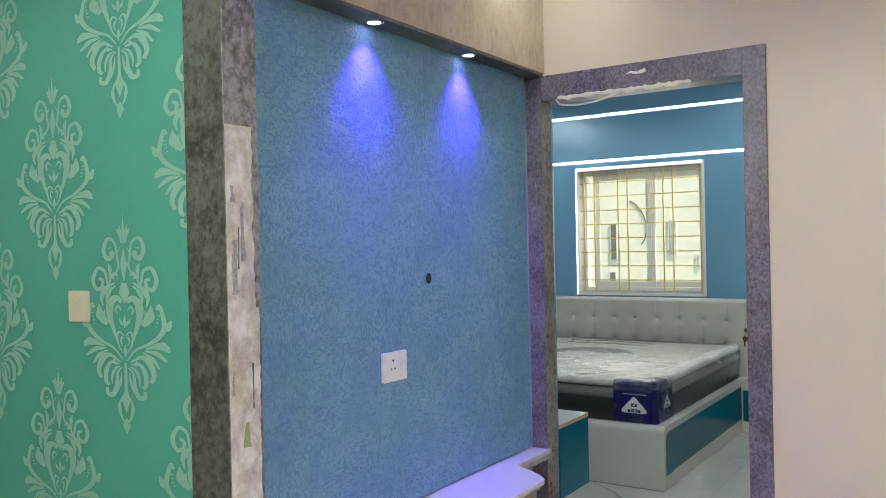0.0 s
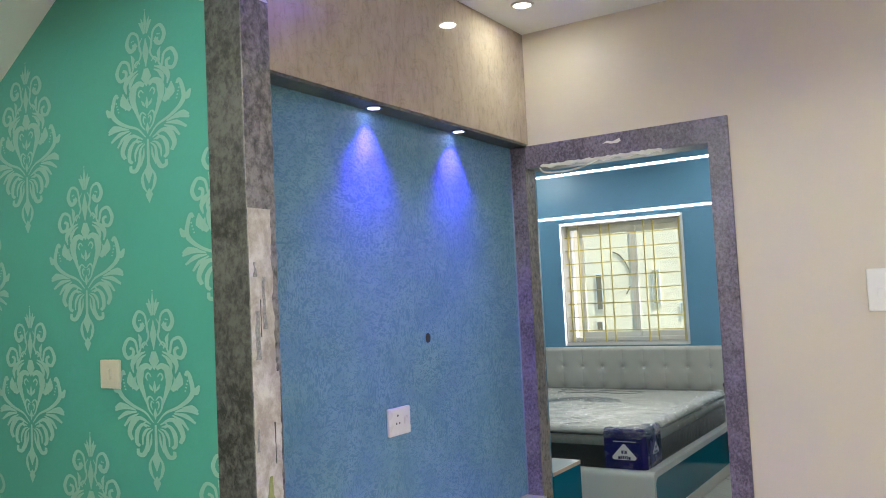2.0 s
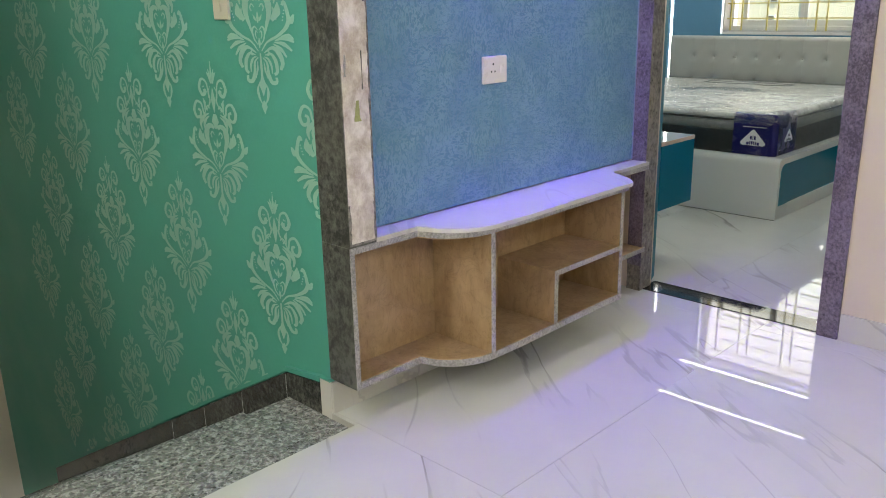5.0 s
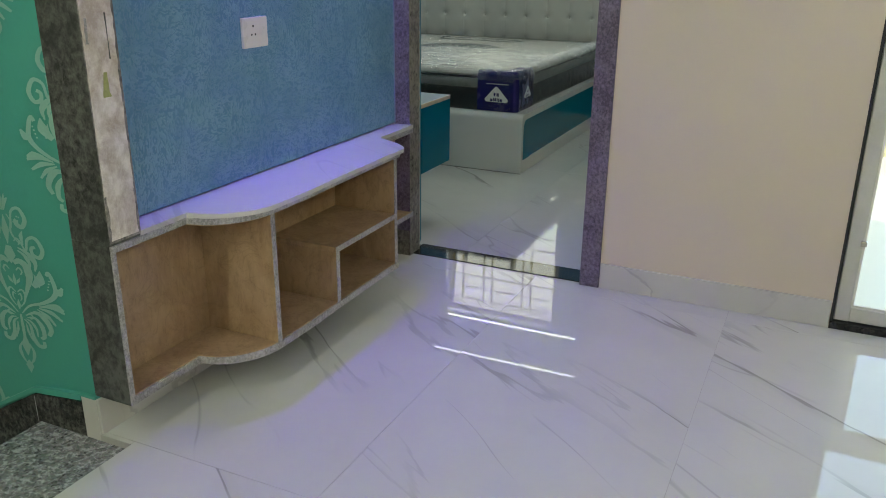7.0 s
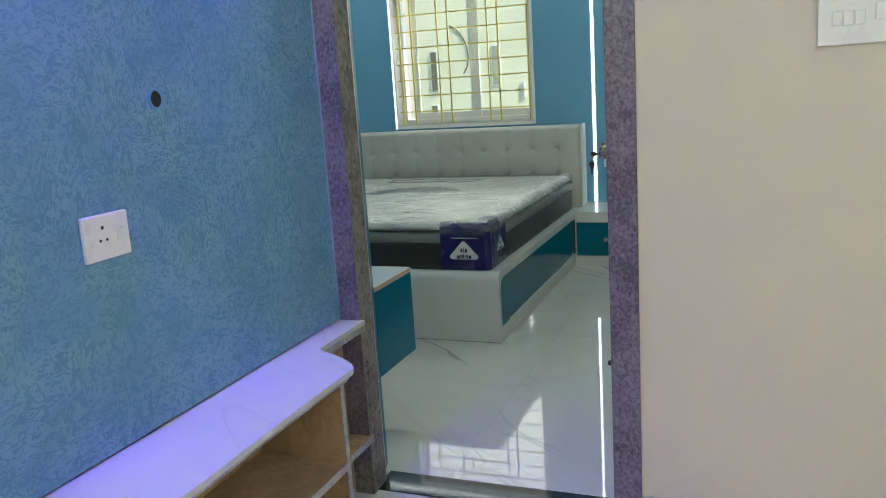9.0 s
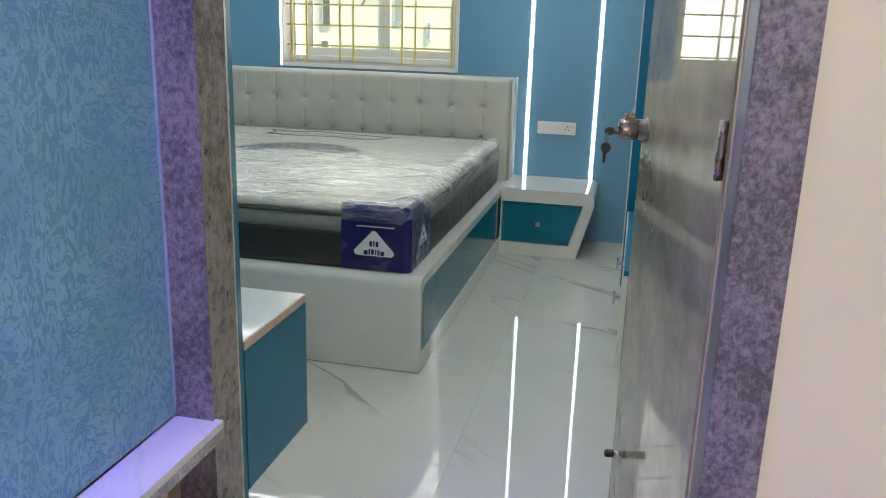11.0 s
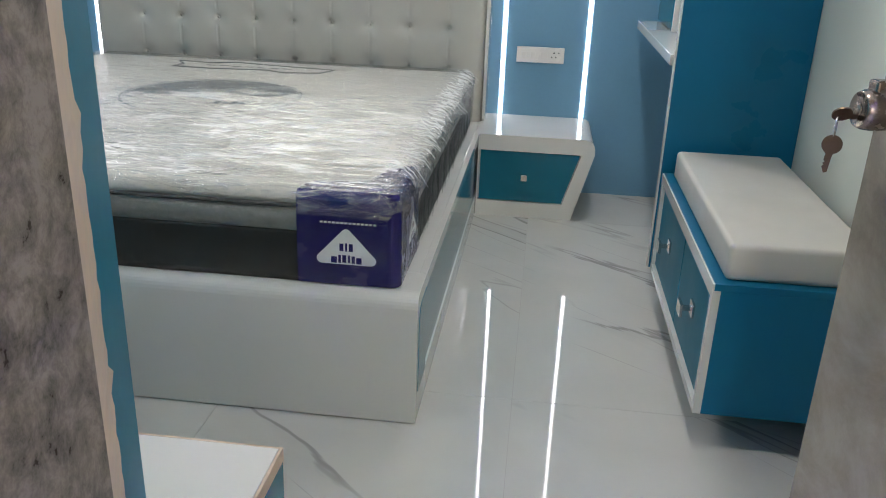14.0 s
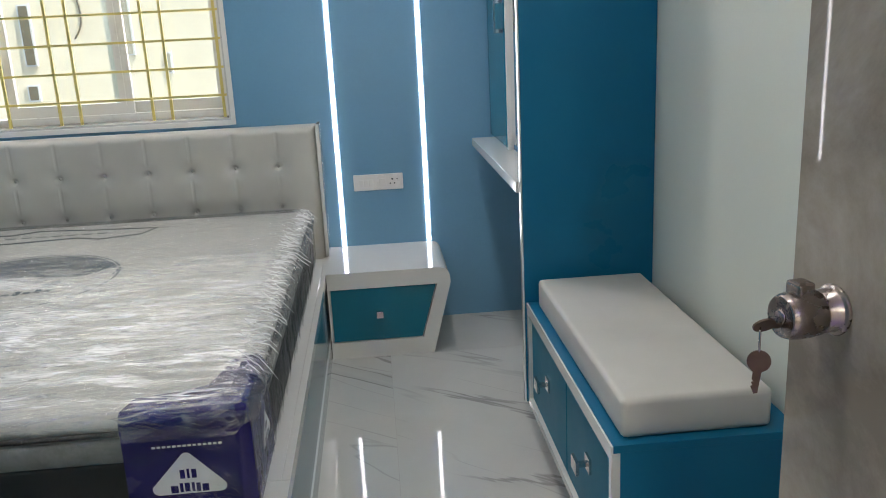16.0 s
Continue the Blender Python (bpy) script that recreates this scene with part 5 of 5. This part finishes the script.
NX, NY = 120, 600
rows = []
for j in range(NY + 1):
    y = MY0 + 0.045 + (MY1 - MY0 - 0.09) * j / NY
    row = []
    for i in range(NX + 1):
        x = MX0 + 0.045 + (MX1 - MX0 - 0.09) * i / NX
        u = x * math.cos(0.12) + y * math.sin(0.12)
        v = -x * math.sin(0.12) + y * math.cos(0.12)
        slack = max(0.1, 0.65 + 0.9 * noise.noise(Vector((u * 2.2, v * 3.1, 7)))) * min(1.0, max(0.2, (6.4 - y) / 0.7))
        ridge = (1 - abs(noise.noise(Vector((u * 2.6, v * 17, 2))))) ** 5
        thin_ridge = (1 - abs(noise.noise(Vector((u * 3.6, v * 34 + u * 5, 4))))) ** 4
        d = 0.006 * noise.noise(Vector((u * 2.0, v * 9, 0))) + slack * (0.0085 * ridge + 0.005 * thin_ridge) + 0.001 * noise.noise(Vector((u * 30, v * 30, 9))) - 0.006
        row.append(bm.verts.new((x, y, MZ1 + 0.011 + d)))
    rows.append(row)
for j in range(NY):
    for i in range(NX):
        bm.faces.new([rows[j][i], rows[j][i + 1], rows[j + 1][i + 1], rows[j + 1][i]])
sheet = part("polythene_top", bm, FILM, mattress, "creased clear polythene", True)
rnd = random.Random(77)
# opaque white slivers standing in for glints along the gathered edge
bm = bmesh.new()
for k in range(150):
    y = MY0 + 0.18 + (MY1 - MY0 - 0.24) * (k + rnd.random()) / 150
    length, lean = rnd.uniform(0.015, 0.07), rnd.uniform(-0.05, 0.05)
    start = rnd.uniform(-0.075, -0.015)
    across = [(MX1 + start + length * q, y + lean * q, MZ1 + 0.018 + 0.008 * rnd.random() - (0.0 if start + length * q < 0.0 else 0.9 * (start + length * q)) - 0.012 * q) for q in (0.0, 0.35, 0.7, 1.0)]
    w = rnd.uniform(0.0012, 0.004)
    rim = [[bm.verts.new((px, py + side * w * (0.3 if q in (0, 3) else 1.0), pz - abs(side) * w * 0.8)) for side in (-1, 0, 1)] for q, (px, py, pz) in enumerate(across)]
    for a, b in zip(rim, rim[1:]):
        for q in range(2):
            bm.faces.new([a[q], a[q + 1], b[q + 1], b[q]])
gather = part("polythene_crease", bm, FILM_GLINT, mattress, "sharp white slivers painted as glints on gathered polythene creases")
for ob in (wrap, sheet, roll, gather):
    ob.visible_shadow = False

# ---- bedside table ----
NX0, NX1, NXB, NY0, NZ1 = -1.684, -1.160, -1.243, 6.64, 0.382
night = thing("bedside_table", (-1.45, 6.85, 0.0), "white bedside table with slanted side, teal drawer and square knob", "bedside table")
outer = rounded([(NX0, 0.0), (NX0, NZ1), (NX1, NZ1), (NX1, NZ1 - 0.07), (NXB, 0.0)], 0.055, (2,), 8)
inner_o = [(NX0 + 0.008, 0.072), (NX0 + 0.008, NZ1 - 0.072), (NX1 - 0.058, NZ1 - 0.072), (NXB - 0.045, 0.072)]
bm = bmesh.new()
vo = [bm.verts.new((x, NY0, z)) for x, z in outer]
vb = [bm.verts.new((x, Y_FAR - 0.001, z)) for x, z in outer]
vi = [bm.verts.new((x, NY0, z)) for x, z in inner_o]
vd = [bm.verts.new((x, NY0 + 0.03, z)) for x, z in inner_o]
n = len(vo)
for k in range(n):
    bm.faces.new([vo[k], vb[k], vb[(k + 1) % n], vo[(k + 1) % n]])
bm.faces.new(vb)
for k in range(4):
    bm.faces.new([vi[k], vd[k], vd[(k + 1) % 4], vi[(k + 1) % 4]])
bm.faces.new(vd)
m1 = n - 2
bm.faces.new([vo[0], vo[1], vi[1], vi[0]])
bm.faces.new([vo[1]] + vo[2:m1] + [vi[2], vi[1]])
bm.faces.new([vo[m1 - 1], vo[m1], vo[m1 + 1], vi[3], vi[2]])
bm.faces.new([vo[n - 1], vo[0], vi[0], vi[3]])
part("body", bm, GLOSS_WHITE, night)
bm = prism(bmesh.new(), [(NX0 + 0.012, 0.076), (NX0 + 0.012, NZ1 - 0.076), (NX1 - 0.064, NZ1 - 0.076), (NXB - 0.049, 0.076)], "y", NY0 + 0.006, NY0 + 0.028)
drawer = part("drawer", bm, TEAL, night, "teal gloss drawer front")
block("handle", (-1.484, -1.454, NY0 - 0.014, NY0 + 0.006, 0.176, 0.206), CHROME, drawer, 0.003, "square chrome knob")

# ---- window bench with drawers ----
QX0, QX1, QY0, QY1, QZ0, QZ1 = -0.977, -0.552, 4.868, 5.85, 0.113, 0.471
bench = thing("drawer_bench", (-0.77, 5.35, QZ0), "teal wall-hung bench with two drawers and white edging", "bench")
for dims in ((QX0 + 0.02, QX1, QY0, QY0 + 0.018, QZ0, QZ1 - 0.018), (QX0 + 0.02, QX1, QY1 - 0.019, QY1 - 0.001, QZ0, QZ1 - 0.018)):
    block("end_panel", dims, TEAL_MATT, bench, 0.001)
block("bottom_panel", (QX0 + 0.02, QX1, QY0 + 0.018, QY1 - 0.019, QZ0, QZ0 + 0.018), TEAL_MATT, bench)
block("seat_panel", (QX0 + 0.004, QX1, QY0, QY1 - 0.001, QZ1 - 0.018, QZ1), TEAL_MATT, bench, 0.001)
boxes("front_edging", [(QX0, QX0 + 0.0195, QY0, QY0 + 0.02, QZ0, QZ1 - 0.0185), (QX0, QX0 + 0.0195, QY1 - 0.021, QY1 - 0.001, QZ0, QZ1 - 0.0185), (QX0, QX0 + 0.0195, QY0 + 0.02, QY1 - 0.021, QZ0, QZ0 + 0.02), (QX0, QX0 + 0.0195, QY0 + 0.02, QY1 - 0.021, QZ1 - 0.038, QZ1 - 0.0185), (QX0 - 0.001, QX0 + 0.0038, QY0, QY1 - 0.001, QZ1 - 0.018, QZ1 - 0.001)], GLOSS_WHITE, bench, "white edging strips")
QM = 5.34
for y0, y1, hy in ((QY0 + 0.024, QM - 0.004, 5.10), (QM + 0.004, QY1 - 0.025, 5.575)):
    dr = block("drawer", (QX0 + 0.012, QX0 + 0.03, y0, y1, QZ0 + 0.024, QZ1 - 0.042), TEAL_SATIN, bench, 0.001, "teal gloss drawer front")
    boxes("handle", [(QX0 - 0.028, QX0 - 0.020, hy - 0.026, hy + 0.026, 0.281, 0.317), (QX0 - 0.020, QX0 + 0.008, hy - 0.006, hy + 0.006, 0.293, 0.305), (QX0 + 0.006, QX0 + 0.0119, hy - 0.022, hy + 0.022, 0.279, 0.319)], CHROME, dr, "chrome plate handle")
cushion = tagged(part("bench_cushion", box(bmesh.new(), -0.948, -0.607, 4.893, 5.80, QZ1, 0.565, 0.014, 3), CUSHION, smooth=True), "off-white leatherette seat pad on the teal bench", "cushion")
for p in cushion.data.polygons:
    p.use_smooth = True

# ---- dressing unit ----
wardrobe = thing("dressing_unit", (-0.77, 6.4, 0.113), "teal dressing unit with white ledge, cabinet and mirror", "dressing unit")
PY0, PY1 = 5.851, 5.875
block("side_panel", (-0.983, -0.552, PY0, PY1, 0.113, 2.35), TEAL_MATT, wardrobe, 0.001, "tall teal side panel")
block("panel_edging", (-0.989, -0.9835, PY0 - 0.001, PY1 + 0.001, 0.113, 2.35), GLOSS_WHITE, wardrobe, 0.001, "white edging strip")
block("ledge", (-1.0, -0.552, PY1 + 0.001, 7.02, 0.835, 0.872), GLOSS_WHITE, wardrobe, 0.003, "white gloss ledge")
cab = block("cabinet", (-0.885, -0.552, 6.60, Y_FAR - 0.002, 0.873, 2.35), TEAL_MATT, wardrobe, 0.001, "tall narrow teal cabinet")
cd = block("cabinet_door", (-0.903, -0.886, 6.64, Y_FAR - 0.006, 0.876, 2.345), TEAL, cab, 0.001, "teal gloss cabinet door")
boxes("handle", [(-0.934, -0.926, 6.70, 6.712, 1.33, 1.46), (-0.926, -0.9035, 6.70, 6.712, 1.33, 1.345), (-0.926, -0.9035, 6.70, 6.712, 1.445, 1.46)], CHROME, wardrobe, "slim chrome bar handle")
block("mirror", (-0.89, -0.884, PY1 + 0.002, 6.575, 0.9, 2.3), MIRROR, wardrobe, 0, "tall mirror")
block("mirror_frame", (-0.905, -0.86, 6.576, 6.598, 0.873, 2.35), UPVC, wardrobe, 0, "pale mirror frame")
block("mirror_back", (-0.883, -0.552, PY1 + 0.002, 6.575, 0.873, 2.35), TEAL_MATT, wardrobe)

# ---- wall-hung cabinet beside the door ----
low = thing("wall_cabinet", (-2.1, 3.63, 0.322), "teal wall-hung cabinet with a pale top and raw wood edge", "cabinet")
block("carcass", (-2.75, -1.695, Y_PANEL + 0.0005, 3.812, 0.322, 0.632), TEAL, low, 0.001)
block("top", (-2.752, -1.698, Y_PANEL + 0.0005, 3.808, 0.6325, 0.651), GLOSS_WHITE, low, 0.001, "pale gloss top")
boxes("top_edge", [(-1.6975, -1.694, Y_PANEL + 0.0005, 3.812, 0.6325, 0.6505), (-2.752, -1.698, 3.8085, 3.812, 0.6325, 0.6505)], WOOD_EDGE, low, "raw wood edge")

# ---- bedroom door, standing open ----
leaf_m = Matrix.Translation((-0.843, 3.408, 0.0)) @ Matrix.Rotation(radians(8.7), 4, "Z")


def at_leaf(bm):
    bmesh.ops.transform(bm, matrix=leaf_m, verts=bm.verts)
    return bm


door = structure(new("door_1"), "open bedroom door in glossy smoky-grey stone-look laminate", "door")
part("leaf", at_leaf(box(bmesh.new(), 0.0, 0.034, 0.004, 0.790, 0.012, 2.02, 0.0015)), DOOR_FACE, door)
for hz in (0.25, 1.05, 1.8):
    part("hinge", at_leaf(lathe(bmesh.new(), [(0.007, 0), (0.007, 0.09)], Matrix.Translation((-0.008, 0.002, hz)), 12)), BRONZE, door, smooth=True)
KY, KZ = 0.718, 1.040
axis = Matrix.Translation((0, KY, KZ)) @ Matrix.Rotation(radians(-90), 4, "Y")
lock = part("knob", at_leaf(lathe(bmesh.new(), [(0.0285, 0.0), (0.029, 0.002), (0.0278, 0.004), (0.0274, 0.0042), (0.0247, 0.0056), (0.0243, 0.006), (0.024, 0.020), (0.0232, 0.0205), (0.0232, 0.024), (0.0255, 0.0245), (0.0265, 0.036), (0.0268, 0.050), (0.0255, 0.060), (0.0232, 0.0655), (0.0222, 0.0668), (0.0215, 0.0662), (0.0095, 0.0668)], axis, 36)), BRONZE, door, "round antique-steel lock knob", True)
part("thumb_piece", at_leaf(box(bmesh.new(), -0.055, -0.033, KY - 0.012, KY + 0.012, KZ + 0.020, KZ + 0.038, 0.004, 3)), BRONZE, lock)
part("cylinder", at_leaf(lathe(bmesh.new(), [(0.0085, 0.062), (0.0085, 0.0682), (0.007, 0.0688)], axis, 20)), BRONZE, lock, smooth=True)


def key_mesh(m, blade):
    """A flat key: round bow, blade going down with cuts."""
    bm = bmesh.new()
    pts = [(0.0125 * math.sin(radians(a)), 0.0125 * math.cos(radians(a))) for a in range(-155, 156, 15)]
    cuts = [(0.0042, -0.013), (0.0042, -0.013 - blade * 0.35), (0.0018, -0.013 - blade * 0.42), (0.0042, -0.013 - blade * 0.5), (0.0022, -0.013 - blade * 0.6), (0.0042, -0.013 - blade * 0.7), (0.002, -0.013 - blade * 0.85), (0.0, -0.013 - blade), (-0.004, -0.013 - blade * 0.93), (-0.0042, -0.013)]
    prism(bm, [(y, z) for y, z in pts] + cuts, "x", -0.0011, 0.0011)
    bmesh.ops.transform(bm, matrix=m, verts=bm.verts)
    return at_leaf(bm)


part("key", key_mesh(Matrix.Translation((-0.087, KY - 0.002, KZ - 0.006)) @ Matrix.Rotation(radians(-80), 4, "Y") @ Matrix.Rotation(radians(50), 4, "Z"), 0.018), KEYMETAL, lock, "worn key in the lock")
ringpts = [(-0.093 + 0.004 * math.cos(radians(a)), KY - 0.004 + 0.006 * math.cos(radians(a)), KZ - 0.022 + 0.014 * math.sin(radians(a))) for a in range(0, 361, 20)]
part("key_ring", at_leaf(tube(bmesh.new(), ringpts, 0.0011, 6)), CHROME, lock, smooth=True)
part("key", key_mesh(Matrix.Translation((-0.094, KY - 0.006, KZ - 0.045)) @ Matrix.Rotation(radians(62), 4, "Z") @ Matrix.Rotation(radians(6), 4, "X"), 0.025), KEYMETAL, lock, "worn key hanging from the ring")
# rubber-tipped stop low on the leaf
stop = part("door_stop", at_leaf(lathe(bmesh.new(), [(0.008, 0.0), (0.008, 0.028), (0.005, 0.03)], Matrix.Translation((0, 0.60, 0.25)) @ Matrix.Rotation(radians(-90), 4, "Y"), 16)), CHROME, door, "", True)
part("stop_tip", at_leaf(lathe(bmesh.new(), [(0.009, 0.028), (0.010, 0.034), (0.010, 0.046), (0.007, 0.05)], Matrix.Translation((0, 0.60, 0.25)) @ Matrix.Rotation(radians(-90), 4, "Y"), 16)), RUBBER, stop, "black rubber tip", True)

# ---- outside ----
structure(block("ground", (-400, 400, -400, 400, -3.4, -3.2), GROUND), "pale dusty ground around the houses", "ground")
structure(block("balcony_floor", (X_EAST + 0.15, HALL_E + 0.15, Y_DOOR2 + 0.01, 6.6, -0.16, -0.012), BALCONY), "pale tiled balcony floor", "floor")
structure(block("balcony_parapet", (0.49, HALL_E - 0.2, 6.5, 6.6, -0.012, 0.35), FACADE, None, 0.004), "cream rendered balcony parapet", "parapet")
structure(block("balcony_pier", (X_EAST + 0.15, 0.49, 6.5, 6.62, -0.012, 2.40), FACADE), "cream rendered balcony pier", "wall")
structure(block("balcony_beam", (0.49, HALL_E + 0.15, 6.5, 6.62, 2.2505, 2.40), FACADE), "cream rendered balcony beam", "beam")
structure(block("balcony_pier", (HALL_E - 0.2, HALL_E + 0.15, 6.5, 6.62, -0.012, 2.25), FACADE), "cream rendered balcony pier", "wall")
# glowing wall added far off to brighten the sky mirrored in the floor
haze = Nodes("glowing_sky_backdrop")
haze.set((0.6, 0.7, 0.85), 1.0)
haze.bsdf.inputs["Emission Color"].default_value = (0.72, 0.83, 1.0, 1)
haze.bsdf.inputs["Emission Strength"].default_value = 4.0
bm = prism(bmesh.new(), [(150 * math.cos(radians(a)), 150 * math.sin(radians(a))) for a in range(-20, 201, 10)] + [(150.5 * math.cos(radians(a)), 150.5 * math.sin(radians(a))) for a in range(200, -21, -10)], "z", -3.2, 160)
structure(part("backdrop", bm, haze.mat), "glowing backdrop added as bright hazy sky in the distance", "sky")
house = thing("neighbour_house", (-2.0, 11.0, -3.2), "sunlit cream rendered house seen through the window", "house")
HYF = 10.4
block("wall", (-9.0, -0.3, HYF, HYF + 6, -3.2, 6.5), FACADE, house)
block("roof", (-9.3, 0.0, HYF - 0.3, HYF + 6.3, 6.5, 6.65), FACADE, house)
for z in (-0.35, 2.75):
    block("ledge", (-9.0, -0.3, HYF - 0.10, HYF, z, z + 0.09), FACADE, house)
for wx, wz, w, h, pane in ((-4.165, 1.46, 0.07, 0.46, FACADE_GLASS), (-3.39, 1.495, 0.08, 0.43, PALE_GLASS), (-4.185, 1.005, 0.07, 0.11, FACADE_GLASS), (-3.076, 1.195, 0.02, 0.15, PALE_GLASS)):
    win = block("window", (wx - w / 2 - 0.012, wx + w / 2 + 0.012, HYF - 0.03, HYF, wz - h / 2 - 0.012, wz + h / 2 + 0.012), UPVC, house)
    block("pane", (wx - w / 2, wx + w / 2, HYF - 0.034, HYF - 0.0305, wz - h / 2, wz + h / 2), pane, win)
tagged(part("hanging_cable", tube(bmesh.new(), smooth_line([(-3.95, HYF - 0.008, 1.98), (-3.86, HYF - 0.012, 1.93), (-3.77, HYF - 0.012, 1.80), (-3.73, HYF - 0.012, 1.66), (-3.74, HYF - 0.012, 1.52), (-3.80, HYF - 0.005, 1.42)]), 0.008), FACADE_GLASS, smooth=True), "grey cable looped on the house opposite", "cable")

# ---- floors: tiles last ----
sub = structure(boxes("floor", [(-1.64, HALL_E, HALL_S, Y_DOOR + 0.015, -0.03, -0.0022), (X_TV, -1.64, Y_GREEN - 0.012, Y_DOOR + 0.015, -0.03, -0.0022)], GROUT), "polished pale marble tile floor with grey veins", "floor")
sub2 = structure(boxes("floor_bedroom", [(X_WEST, X_EAST, Y_DOOR2 + 0.03, Y_FAR, -0.03, -0.0022)], GROUT), "polished pale marble tile floor with grey veins", "floor")
GAP = 0.0006
TW, TL = 0.8, 1.6
meshes = {}


def tile(x0, x1, y0, y1, parent):
    w, l = round(x1 - x0, 3), round(y1 - y0, 3)
    if w < 0.01 or l < 0.01:
        return
    if (w, l) not in meshes:
        bm = box(bmesh.new(), -w / 2 + GAP, w / 2 - GAP, -l / 2 + GAP, l / 2 - GAP, -0.0022, 0.0)
        ob = part("tile", bm, FLOOR, parent)
        meshes[(w, l)] = ob.data
    else:
        ob = new("tile", meshes[(w, l)])
        ob.parent = parent
    ob.location = ((x0 + x1) / 2, (y0 + y1) / 2, 0.0)


def pave(x0, x1, y0, y1, parent, ox=-0.235, oy=1.575):
    i0, j0 = math.floor((x0 - ox) / TW), math.floor((y0 - oy) / TL)
    xs = [ox + TW * k for k in range(i0, i0 + 40)]
    ys = [oy + TL * k for k in range(j0, j0 + 20)]
    for xa in xs:
        for ya in ys:
            if xa < x1 and ya < y1:
                tile(max(xa, x0), min(xa + TW, x1), max(ya, y0), min(ya + TL, y1), parent)


pave(-1.64, HALL_E, HALL_S, 1.575, sub)
pave(X_TV, HALL_E, 1.575, Y_DOOR + 0.015, sub)
pave(X_TV, -1.64, Y_GREEN - 0.012, 1.575, sub)
pave(X_WEST, X_EAST, Y_DOOR2 + 0.03, Y_FAR, sub2, -0.635, 3.435)
